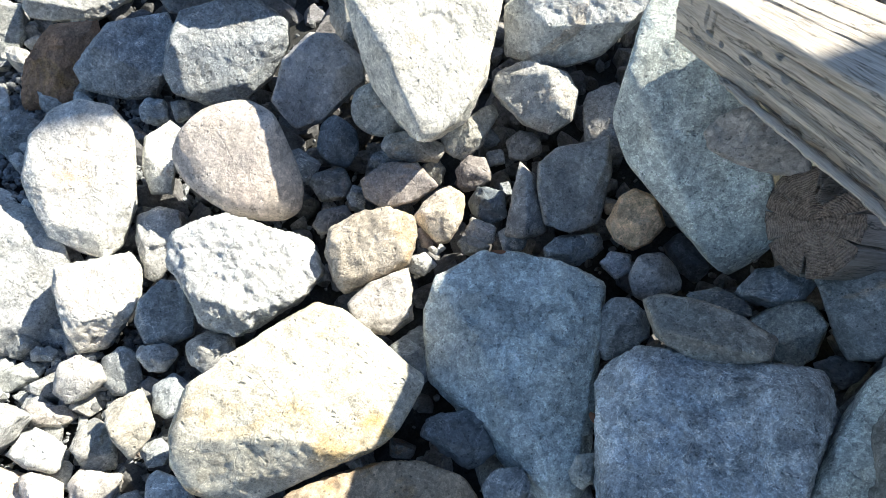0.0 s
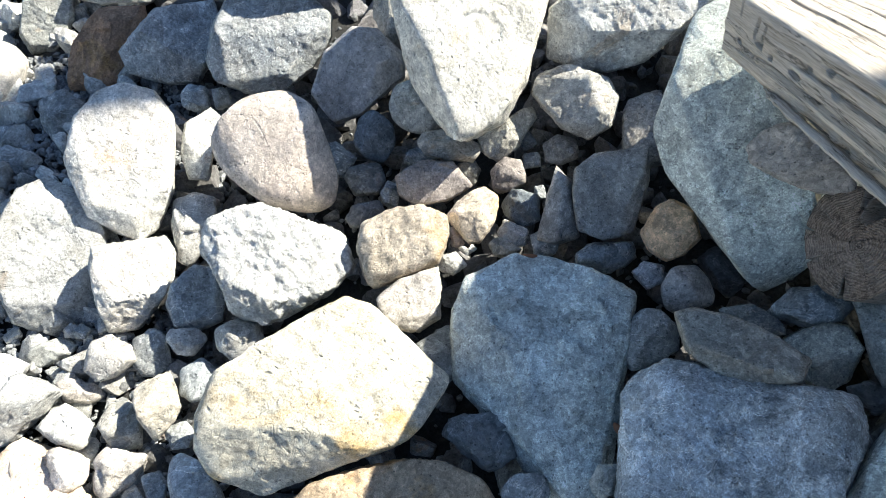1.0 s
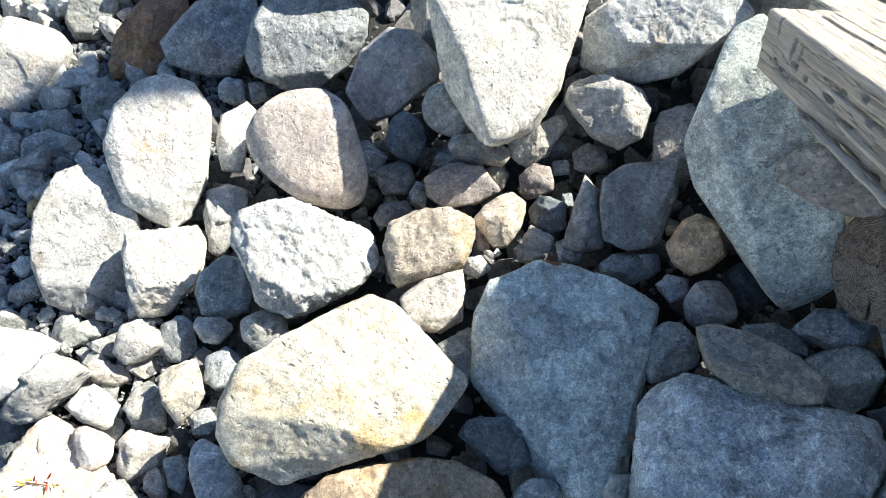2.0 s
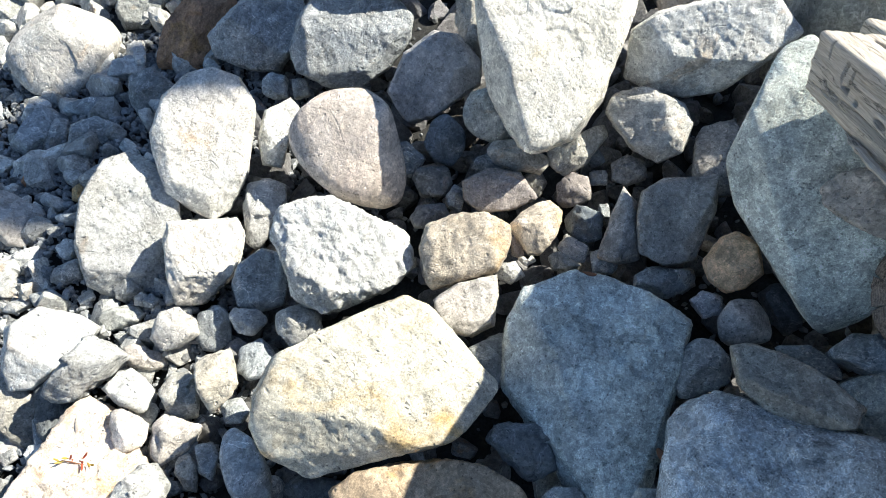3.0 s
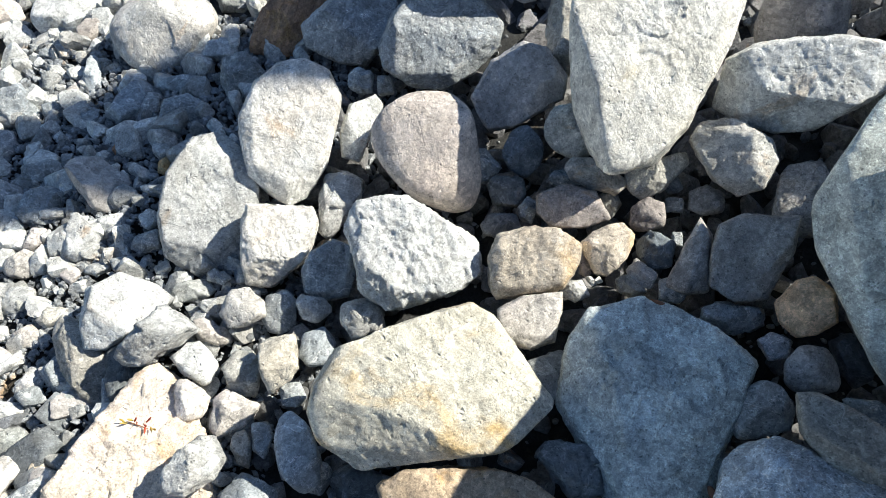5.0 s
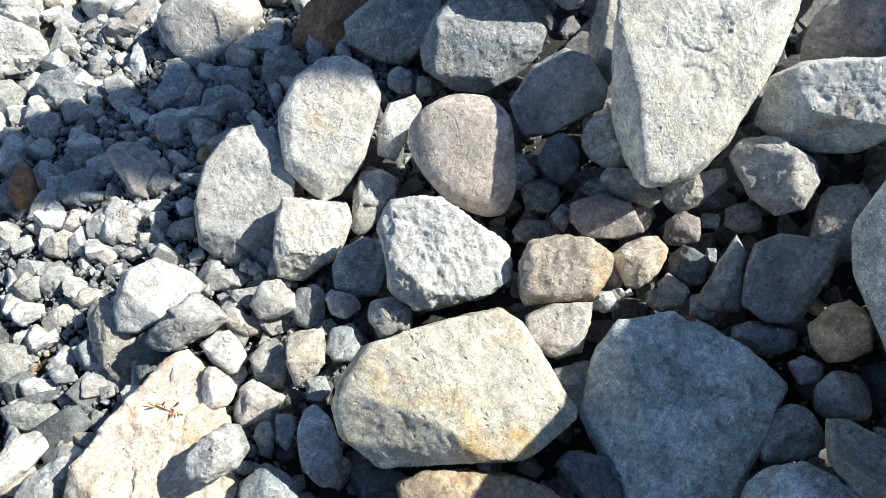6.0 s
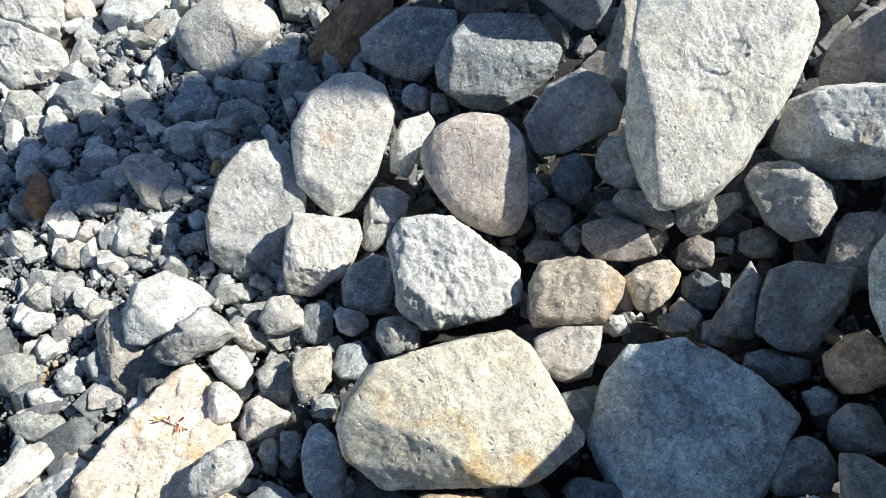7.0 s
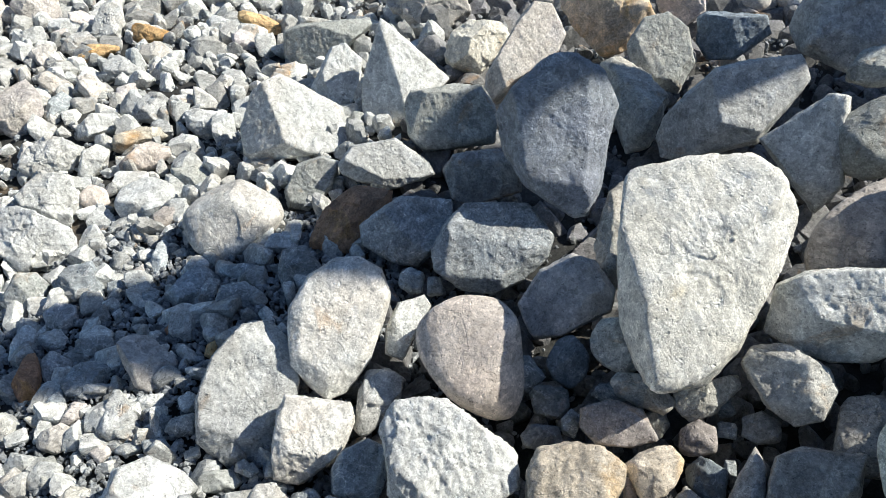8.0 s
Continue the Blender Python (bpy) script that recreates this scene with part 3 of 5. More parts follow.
stone("B", (-0.876, 1.106, -0.154), 32, -55, 15, (-164, 0.091, -126, 0.089, -97, 0.096, -39, 0.102, -4, 0.098, 58, 0.09, 85, 0.089, 144, 0.111), planes=((164, 6, 0.063), (74, 35, 0.086), (-114, 35, 0.087), (-16, 35, 0.092)), low=0.79)
stone("W", (-0.604, 1.163, 0.011), 33, -66, 15, (-168, 0.206, -121, 0.219, -85, 0.183, -80, 0.179, -42, 0.19, 3, 0.179, 12, 0.173, 37, 0.202, 91, 0.228, 140, 0.158, 145, 0.156, 170, 0.18), planes=((155, 9, 0.107), (122, 33, 0.154), (-43, 34, 0.162), (1, 37, 0.174), (-112, 36, 0.182), (-177, 31, 0.156)), low=1.01, rough=1.9)
stone("R", (-1.586, 2.316, -0.238), 29, -64, 12, (-18, 0.179, -7, 0.164, 59, 0.128, 74, 0.16, 173, 0.181, -153, 0.135, -128, 0.136, -108, 0.162), low=0.72)
stone("B2", (-1.283, 2.310, -0.181), 50, -63, 18, (-148, 0.148, -144, 0.152, -87, 0.219, -32, 0.176, -12, 0.171, 43, 0.16, 55, 0.161, 91, 0.214, 173, 0.152), planes=((146, 24, 0.12), (-60, 27, 0.141), (-7, 42, 0.17)), low=0.74)
stone("B2", (-0.859, 2.244, -0.080), 49, -71, 15, (-177, 0.183, -131, 0.21, -116, 0.218, -78, 0.256, -30, 0.23, -7, 0.209, 26, 0.194, 47, 0.204, 79, 0.251, 131, 0.239), planes=((0, 0, 0.132), (172, 24, 0.128), (-92, 35, 0.207), (40, 31, 0.182), (-9, 39, 0.202)), low=0.65)
stone("W", (-1.652, 2.794, -0.244), 55, -61, 16, (-174, 0.128, -128, 0.206, -75, 0.232, -27, 0.138, -16, 0.121, 4, 0.131, 20, 0.152, 113, 0.217, 143, 0.145), planes=((150, 19, 0.087), (-30, 29, 0.133), (15, 32, 0.132)), low=0.71)
stone("G", (-1.996, 2.598, -0.333), 54, -54, 13, (-169, 0.122, -122, 0.109, -86, 0.146, -24, 0.162, 37, 0.102, 68, 0.119, 155, 0.159), planes=((-154, 10, 0.08), (74, 35, 0.128), (-31, 37, 0.143)), low=0.75)
stone("G", (-1.119, 2.813, -0.174), 54, -70, 14, (-171, 0.129, -119, 0.186, -70, 0.177, -24, 0.167, 18, 0.131, 98, 0.192, 147, 0.157), planes=((2, 3, 0.088), (-178, 35, 0.118), (-88, 31, 0.144)), low=0.63)
stone("D2", (-0.708, 2.605, 0.322), 58, -77, 20, (-166, 0.305, -133, 0.273, -115, 0.269, -72, 0.25, -50, 0.247, -28, 0.273, 15, 0.37, 75, 0.252, 86, 0.217, 118, 0.257, 155, 0.303), planes=((129, 10, 0.16), (-80, 53, 0.234), (-39, 45, 0.293), (18, 25, 0.252), (104, 35, 0.183), (-153, 28, 0.234)), low=1.57)
stone("W", (-1.996, 3.599, -0.253), 61, -62, 16, (-109, 0.194, -94, 0.205, -83, 0.229, -5, 0.343, 31, 0.264, 45, 0.23, 136, 0.245, 143, 0.27), planes=((133, 29, 0.197), (-102, 31, 0.177), (-10, 35, 0.301)), low=0.74)
stone("G", (-1.454, 3.195, -0.136), 58, -67, 16, (-171, 0.177, -112, 0.259, -82, 0.249, -45, 0.236, 4, 0.179, 9, 0.178, 84, 0.255, 120, 0.238, 178, 0.181), planes=((27, 6, 0.12), (-180, 42, 0.187), (-104, 32, 0.204), (8, 35, 0.161)), low=0.83)
stone("W", (-2.398, 3.031, -0.315), 59, -53, 18, (-161, 0.284, -137, 0.276, -113, 0.264, -94, 0.286, -34, 0.301, -1, 0.214, 46, 0.332, 99, 0.315, 144, 0.23), planes=((135, 30, 0.176), (-106, 33, 0.224), (-7, 45, 0.279), (-26, 43, 0.262)), low=0.65)
stone("G", (-2.881, 4.185, -0.418), 64, -56, 18, (-179, 0.142, -162, 0.178, -95, 0.278, -45, 0.255, -5, 0.205, 38, 0.163, 110, 0.388), planes=((-50, 12, 0.153), (165, 39, 0.194)), low=0.65)
stone("W", (-2.457, 3.691, -0.379), 62, -57, 18, (-169, 0.218, -122, 0.142, -61, 0.179, -33, 0.21, 52, 0.163, 79, 0.139, 132, 0.203), planes=((137, 18, 0.107), (-95, 39, 0.159), (-5, 27, 0.202)), low=0.66)
stone("G", (-2.086, 3.262, -0.373), 38, -52, 8, (-49, 0.069, 47, 0.058, 90, 0.054, 163, 0.076, -127, 0.059, -87, 0.054), low=1.00)
stone("W", (-1.284, 3.939, -0.046), 64, -73, 16, (-127, 0.152, -118, 0.132, -94, 0.219, -33, 0.364, 43, 0.147, 70, 0.183, 120, 0.251, 174, 0.283), planes=((138, 29, 0.159), (-87, 39, 0.307)), low=1.07)
stone("Y", (-1.733, 4.264, -0.251), 38, -69, 12, (-11, 0.19, 48, 0.161, 61, 0.166, 134, 0.228, 175, 0.175, -151, 0.18, -104, 0.183, -53, 0.219), low=0.66)
stone("W", (-2.356, 4.887, -0.327), 41, -63, 14, (20, 0.22, 33, 0.226, 103, 0.296, 178, 0.172, -110, 0.333, -46, 0.212))
stone("S", (-0.964, 4.565, -0.014), 49, -85, 14, (-35, 0.221, 14, 0.277, 64, 0.272, 130, 0.245, -173, 0.224, -99, 0.33, -49, 0.223), low=0.90)
stone("G", (-0.516, 4.056, 0.039), 64, -84, 12, (-160, 0.21, -113, 0.194, -72, 0.192, -37, 0.173, -8, 0.197, 73, 0.193, 113, 0.165, 149, 0.185), planes=((161, 24, 0.107), (91, 39, 0.173), (-82, 31, 0.175), (15, 39, 0.224)), low=0.96)
stone("W", (-0.564, 5.087, -0.061), 46, -78, 14, (-29, 0.158, 44, 0.166, 97, 0.153, -176, 0.147, -96, 0.173, -51, 0.151), low=0.73)
stone("D2", (-0.188, 4.253, 0.123), 66, -89, 26, (-174, 0.115, -139, 0.179, -77, 0.183, -48, 0.177, 10, 0.145, 48, 0.136, 116, 0.208), planes=((-54, 24, 0.121), (109, 17, 0.141), (-171, 42, 0.158), (81, 43, 0.173)), low=1.41)
stone("W", (0.364, 4.199, 0.312), 51, -99, 10, (-13, 0.234, -5, 0.231, 59, 0.225, 111, 0.249, -168, 0.206, -115, 0.257, -98, 0.27, -48, 0.267), low=1.36)
stone("G", (0.505, 3.703, 0.336), 41, -91, 10, (-9, 0.113, 18, 0.103, 104, 0.1, -154, 0.101, -113, 0.105, -57, 0.129), low=1.60)
stone("W", (-0.079, 3.326, 0.187), 61, -90, 17, (-160, 0.2, -157, 0.196, -122, 0.187, -105, 0.249, -62, 0.374, 2, 0.301, 26, 0.203, 67, 0.205, 119, 0.352), planes=((142, 25, 0.148), (-78, 35, 0.183), (20, 35, 0.2)), low=1.11)
stone("G", (-0.557, 3.600, -0.045), 27, -74, 12, (21, 0.283, 71, 0.169, 122, 0.162, 147, 0.196, -176, 0.287, -74, 0.115))
stone("W", (0.295, 3.072, 0.212), 60, -97, 14, (-174, 0.233, -129, 0.164, -37, 0.162, 66, 0.197, 106, 0.123), planes=((-119, 12, 0.108), (106, 31, 0.143), (-5, 28, 0.186)), low=1.31)
stone("G", (0.492, 3.038, 0.334), 49, -91, 9, (-15, 0.171, 22, 0.167, 106, 0.118, -161, 0.18, -134, 0.146, -95, 0.151, -62, 0.149), low=1.60)
stone("C", (-0.044, 1.922, 0.419), 50, -92, 15, (-161, 0.341, -150, 0.336, -113, 0.35, -80, 0.266, -76, 0.26, -65, 0.274, -53, 0.315, -12, 0.435, 33, 0.392, 65, 0.28, 81, 0.229, 107, 0.3, 135, 0.354, 159, 0.381), planes=((167, 24, 0.099), (-68, 50, 0.255), (113, 42, 0.154), (17, 27, 0.348), (-163, 31, 0.149), (124, 23, 0.098)), low=1.34)
stone("G", (-0.369, 2.335, 0.087), 26, -77, 12, (-36, 0.186, 83, 0.061, 85, 0.059, 125, 0.172, -130, 0.148, -98, 0.069, -74, 0.099), low=1.60)
stone("P", (0.460, 2.441, 0.278), 27, -110, 9, (38, 0.157, 116, 0.133, -118, 0.146, -104, 0.13, -79, 0.152, -51, 0.2), low=1.60)
stone("W", (0.442, 1.962, 0.335), 51, -105, 17, (-169, 0.157, -153, 0.131, -132, 0.173, -78, 0.249, -6, 0.205, 7, 0.18, 28, 0.16, 56, 0.156, 64, 0.178, 142, 0.245), planes=((170, 16, 0.109), (-45, 31, 0.169), (21, 37, 0.127), (-125, 20, 0.165)), low=1.53)
stone("W", (0.312, 1.759, 0.158), 45, -103, 14, (-149, 0.122, -96, 0.152, -36, 0.105, -11, 0.106, 43, 0.134, 92, 0.13, 130, 0.121, 174, 0.101), planes=((-68, 6, 0.08), (126, 32, 0.103), (-158, 31, 0.105), (-5, 34, 0.107), (57, 31, 0.118)), low=1.48)
stone("P", (-0.464, 2.007, -0.009), 46, -80, 14, (-144, 0.138, -114, 0.141, -65, 0.184, -46, 0.191, 12, 0.156, 36, 0.126, 86, 0.175, 132, 0.171, 172, 0.165), planes=((-86, 14, 0.108), (168, 28, 0.135), (56, 30, 0.14)), low=0.93)
stone("G", (-0.222, 1.786, 0.062), 31, -82, 8, (-35, 0.088, -9, 0.09, 39, 0.107, 105, 0.079, -164, 0.093, -109, 0.097, -69, 0.097), low=1.60)
stone("G", (-0.103, 1.627, 0.052), 27, -79, 10, (-18, 0.049, -7, 0.05, 53, 0.103, 135, 0.069, 157, 0.049, -177, 0.061, -126, 0.106, -57, 0.081), low=1.60)
stone("G", (0.089, 1.678, 0.065), 26, -79, 10, (-33, 0.099, 27, 0.059, 50, 0.052, 93, 0.105, -156, 0.047, -72, 0.098), low=1.60)
stone("D", (-0.373, 1.748, -0.063), 27, -81, 8, (-21, 0.084, 53, 0.08, 91, 0.074, 137, 0.078, -153, 0.093, -106, 0.074, -62, 0.077), low=1.00)
stone("K", (-0.151, 1.502, 0.009), 39, -84, 17, (-149, 0.083, -80, 0.116, -36, 0.093, 9, 0.07, 32, 0.085, 127, 0.1, 176, 0.072), planes=((-158, 6, 0.058), (44, 28, 0.087), (176, 35, 0.067), (-73, 28, 0.082)), low=1.25)
stone("D", (-0.384, 1.572, -0.085), 28, -79, 16, (-2, 0.055, 60, 0.064, 107, 0.068, 180, 0.053, -118, 0.071, -65, 0.064), low=0.96)
stone("D", (-0.364, 1.423, -0.082), 26, -82, 14, (-3, 0.045, 33, 0.044, 119, 0.066, -173, 0.041, -123, 0.056, -64, 0.069), low=1.12)
stone("K", (0.540, 1.649, 0.142), 25, -118, 12, (44, 0.118, 117, 0.084, 148, 0.099, -138, 0.132, -86, 0.11, -62, 0.085, -30, 0.105), low=1.24)
stone("S", (-0.219, 1.226, 0.055), 33, -84, 14, (-174, 0.109, -154, 0.11, -107, 0.133, -77, 0.138, -55, 0.151, 21, 0.103, 69, 0.129, 92, 0.146, 155, 0.134), planes=((-171, 3, 0.084), (115, 28, 0.113), (-171, 31, 0.103), (-81, 35, 0.129), (17, 35, 0.11)), low=1.33, rough=1.4)
stone("S", (-0.003, 1.356, 0.050), 20, -104, 11, (18, 0.088, 69, 0.066, 101, 0.07, 157, 0.091, -137, 0.069, -107, 0.073, -34, 0.077), low=1.60)
stone("W", (-0.170, 1.047, 0.022), 28, -86, 18, (-161, 0.076, -140, 0.079, -70, 0.101, -62, 0.1, -6, 0.088, 31, 0.086, 88, 0.084, 98, 0.091), planes=((179, 14, 0.062), (11, 27, 0.087)), low=1.48)
stone("Y2", (-0.399, 0.701, 0.099), 24, -60, 15, (-175, 0.2, -170, 0.194, -131, 0.266, -111, 0.292, -79, 0.308, -45, 0.263, -5, 0.19, 13, 0.232, 32, 0.28, 69, 0.357, 114, 0.287, 139, 0.284), planes=((147, 12, 0.125), (57, 11, 0.156), (-126, 8, 0.146), (-25, 45, 0.174), (-118, 39, 0.24), (-37, 31, 0.162)), low=0.65, rough=0.8)
stone("G", (-0.081, 0.885, 0.006), 13, -81, 12, (-43, 0.08, 39, 0.072, 65, 0.058, 126, 0.085, -156, 0.068, -79, 0.067), low=1.40)
stone("N", (0.216, 0.845, 0.047), 19, -105, 14, (-54, 0.253, -33, 0.22, -18, 0.28, 63, 0.339, 93, 0.224, 97, 0.212, 101, 0.225, 165, 0.314, 179, 0.312, -154, 0.331, -136, 0.338, -95, 0.308, -75, 0.276), facets=((0,2,.4),(90,20,.5),(200,15,.47),(-60,25,.5)), chips=2)
stone("B", (0.471, 0.907, 0.150), 23, -110, 9, (37, 0.071, 49, 0.065, 106, 0.08, 151, 0.08, -162, 0.084, -117, 0.069, -87, 0.073, -36, 0.085), low=1.60)
stone("G", (0.584, 1.056, 0.169), 22, -98, 9, (-12, 0.073, 27, 0.061, 89, 0.073, 133, 0.071, -167, 0.067, -111, 0.066, -69, 0.073), low=1.60)
stone("B", (0.498, 1.119, 0.135), 23, -109, 10, (44, 0.037, 105, 0.041, -171, 0.034, -118, 0.041, -30, 0.036), low=1.60)
stone("G", (0.643, 0.812, 0.310), 33, -128, 22, (-172, 0.067, -156, 0.078, -130, 0.124, -36, 0.118, -1, 0.08, 17, 0.076, 46, 0.098, 107, 0.15, 176, 0.081), planes=((-161, 25, 0.066), (16, 34, 0.081)), low=1.63)
stone("N", (0.913, 0.885, 0.175), 36, -136, 14, (-158, 0.086, -107, 0.083, -23, 0.076, 13, 0.092, 78, 0.084, 105, 0.076, 163, 0.087), planes=((-121, 18, 0.064), (71, 30, 0.075), (-23, 34, 0.08)), low=1.60)
stone("G", (1.057, 0.868, 0.308), 41, -141, 18, (-172, 0.103, -141, 0.106, -114, 0.135, -32, 0.098, -24, 0.102, 45, 0.12, 75, 0.109, 131, 0.111), planes=((-155, 18, 0.054), (-24, 37, 0.101)), low=1.49)
stone("B2", (0.622, 0.567, 0.198), 26, -138, 16, (-147, 0.22, -141, 0.229, -110, 0.281, -80, 0.29, -46, 0.258, 47, 0.209, 112, 0.238, 144, 0.293), planes=((-135, 6, 0.127), (-142, 39, 0.181), (135, 39, 0.234), (-52, 39, 0.237), (-96, 33, 0.211)), low=0.71, rough=1.5)
stone("N", (0.940, 0.496, 0.330), 19, -124, 9, (33, 0.153, 112, 0.093, -149, 0.214, -105, 0.123, -89, 0.091, -49, 0.161), low=1.60)
stone("B", (0.874, 0.981, 0.249), 26, -124, 14, (11, 0.063, 43, 0.051, 86, 0.079, 164, 0.078, -142, 0.053, -108, 0.066, -38, 0.099), low=1.60)
stone("D", (0.705, 1.155, 0.120), 22, -101, 12, (-32, 0.05, 54, 0.073, 113, 0.049, 159, 0.055, -134, 0.074, -52, 0.044), low=1.39)
stone("T", (0.549, 1.225, 0.202), 38, -114, 16, (-134, 0.081, -97, 0.072, -43, 0.08, -10, 0.082, 44, 0.078, 68, 0.075, 129, 0.074, 174, 0.081), planes=((-160, 27, 0.066), (-38, 25, 0.076), (83, 29, 0.081)), low=1.53)
stone("K", (0.398, 1.387, 0.159), 40, -106, 18, (-154, 0.119, -129, 0.12, -79, 0.116, -66, 0.119, -6, 0.145, 37, 0.132, 89, 0.1, 110, 0.119), planes=((-128, 9, 0.079), (89, 40, 0.105), (-159, 35, 0.102)), low=1.40)
stone("K", (0.252, 1.364, 0.067), 37, -100, 20, (-94, 0.047, -93, 0.046, -2, 0.099, 29, 0.096, 111, 0.055, 143, 0.096), planes=((-82, 24, 0.069), (98, 27, 0.073)), low=1.50)
stone("B", (0.393, 1.214, 0.067), 24, -103, 16, (7, 0.048, 45, 0.053, 126, 0.089, -161, 0.043, -130, 0.061, -68, 0.093), low=1.24)
stone("D", (0.145, 1.415, 0.015), 30, -104, 14, (-18, 0.052, 40, 0.063, 106, 0.058, 180, 0.053, -112, 0.064, -51, 0.061), low=1.20)
stone("K", (0.100, 1.554, 0.007), 25, -87, 14, (-25, 0.061, 28, 0.052, 94, 0.057, 169, 0.058, -137, 0.053, -83, 0.059), low=1.24)
stone("K", (0.270, 1.648, 0.036), 28, -95, 12, (-6, 0.049, 31, 0.048, 103, 0.058, 168, 0.049, -137, 0.051, -77, 0.057), low=1.35)
stone("N", (0.682, 1.343, 0.440), 46, -117, 17, (-125, 0.364, -88, 0.243, -85, 0.236, -64, 0.22, -48, 0.204, -30, 0.198, -14, 0.268, 55, 0.372, 68, 0.349, 122, 0.16, 131, 0.161, 159, 0.238), planes=((155, 8, 0.088), (-50, 30, 0.138), (57, 27, 0.209), (-160, 27, 0.173)), low=1.63, rough=0.5)
stone("P", (0.763, 1.208, 0.547), 47, -122, 18, (-138, 0.094, -109, 0.11, -46, 0.108, -3, 0.062, 7, 0.06, 35, 0.089, 140, 0.089, 155, 0.068, 172, 0.062), planes=((-96, 22, 0.058), (45, 28, 0.072), (-166, 31, 0.066)), low=1.46, rough=1.6)
stone("B", (0.119, 1.321, 0.000), 16, -97, 12, (16, 0.043, 87, 0.047, 167, 0.036, -113, 0.049, -40, 0.039), low=1.40)
stone("A", (-0.162, 0.465, -0.010), 14, -71, 15, (-174, 0.135, -151, 0.196, -66, 0.215, -24, 0.119, -4, 0.116, 59, 0.243, 113, 0.22, 141, 0.16, 162, 0.125, 175, 0.121), planes=((159, 19, 0.091), (-121, 18, 0.131), (91, 22, 0.135)), low=0.53)
stone("D", (0.047, 0.653, 0.018), 17, -90, 14, (-34, 0.06, 34, 0.085, 108, 0.08, 121, 0.073, -169, 0.069, -120, 0.098, -36, 0.061), low=1.20)
stone("B", (0.161, 0.513, 0.037), 14, -66, 9, (-23, 0.046, 50, 0.059, 96, 0.059, 163, 0.051, -155, 0.053, -99, 0.062), low=1.60)
stone("G", (0.344, 0.538, 0.109), 16, -132, 14, (3, 0.042, 77, 0.035, 127, 0.031, -132, 0.039, -83, 0.033, -41, 0.036), low=1.60)
stone("Y", (-1.149, 0.283, -0.205), 10, -27, 14, (-39, 0.224, 34, 0.254, 63, 0.227, 70, 0.233, 111, 0.34, 177, 0.273, -163, 0.208, -159, 0.206, -142, 0.238, -88, 0.294), facets=((120,5,.3),(-90,42,.6)), bevel=10)
stone("W", (-0.949, 0.351, -0.051), 18, -10, 12, (-62, 0.08, -29, 0.063, 9, 0.074, 58, 0.088, 127, 0.084, 158, 0.064, -173, 0.067, -121, 0.093), low=1.60)
stone("W", (-1.285, 0.688, -0.108), 19, -30, 20, (-37, 0.089, -5, 0.066, 3, 0.069, 104, 0.103, -169, 0.066, -159, 0.073, -81, 0.129), facets=((-30,50,.5),(125,42,.5)), low=1.60)
stone("W", (-1.488, 0.760, -0.174), 36, -29, 17, (-138, 0.11, -114, 0.131, -40, 0.137, -1, 0.092, 12, 0.103, 96, 0.151, 124, 0.125, 174, 0.112), planes=((123, 18, 0.085), (-84, 29, 0.11)), low=1.33)
stone("G", (-1.538, 0.581, -0.252), 23, -27, 12, (-86, 0.079, -75, 0.098, 17, 0.141, 40, 0.126, 93, 0.073, 128, 0.135, -143, 0.134, -110, 0.08), low=0.83)
stone("W", (-1.137, 0.659, -0.143), 20, -36, 16, (-60, 0.053, 31, 0.073, 38, 0.069, 102, 0.054, 158, 0.071, -170, 0.07, -81, 0.053), low=1.60)
stone("W", (-1.090, 0.541, -0.135), 16, -30, 16, (-27, 0.059, 36, 0.056, 102, 0.047, 146, 0.067, -126, 0.046, -102, 0.048), low=1.60)
stone("Y", (-0.871, 0.724, -0.078), 20, -46, 14, (13, 0.07, 35, 0.064, 72, 0.06, 161, 0.079, -176, 0.077, -113, 0.057, -89, 0.064), low=1.60)
stone("W", (-0.963, 0.548, -0.154), 16, -30, 16, (-12, 0.055, 17, 0.06, 116, 0.061, -175, 0.07, -136, 0.057, -86, 0.078), low=1.42)
stone("G", (-0.986, 0.678, -0.158), 16, -38, 14, (-39, 0.072, 55, 0.055, 79, 0.056, 154, 0.078, -154, 0.068, -97, 0.056), low=1.40)
stone("W", (-1.083, 0.877, -0.134), 13, -38, 11, (-32, 0.066, -1, 0.062, 66, 0.076, 108, 0.066, 164, 0.072, -144, 0.064, -85, 0.074), low=1.60)
stone("G", (-1.328, 0.934, -0.246), 26, -25, 12, (-36, 0.039, 11, 0.06, 98, 0.062, 150, 0.038, -157, 0.069, -90, 0.064), low=1.08)
stone("B", (-0.976, 0.919, -0.176), 28, -41, 12, (-37, 0.072, -4, 0.068, 62, 0.055, 112, 0.07, 174, 0.069, -126, 0.056, -90, 0.063), low=1.08)
stone("W", (-0.864, 0.952, -0.137), 17, -46, 16, (-38, 0.045, 22, 0.051, 116, 0.047, 147, 0.04, -141, 0.062, -90, 0.048), low=1.60)
stone("W", (-0.687, 0.947, -0.087), 18, -47, 14, (1, 0.058, 62, 0.076, 122, 0.065, 168, 0.06, -117, 0.072, -81, 0.066), low=1.60)
stone("B", (-0.802, 0.833, -0.156), 15, -66, 12, (-1, 0.061, 64, 0.054, 124, 0.061, -166, 0.059, -102, 0.055, -53, 0.063), low=1.02)
stone("B", (-0.814, 0.663, -0.158), 14, -59, 12, (-19, 0.038, 39, 0.038, 106, 0.039, 173, 0.037, -129, 0.042, -83, 0.038), low=1.55)
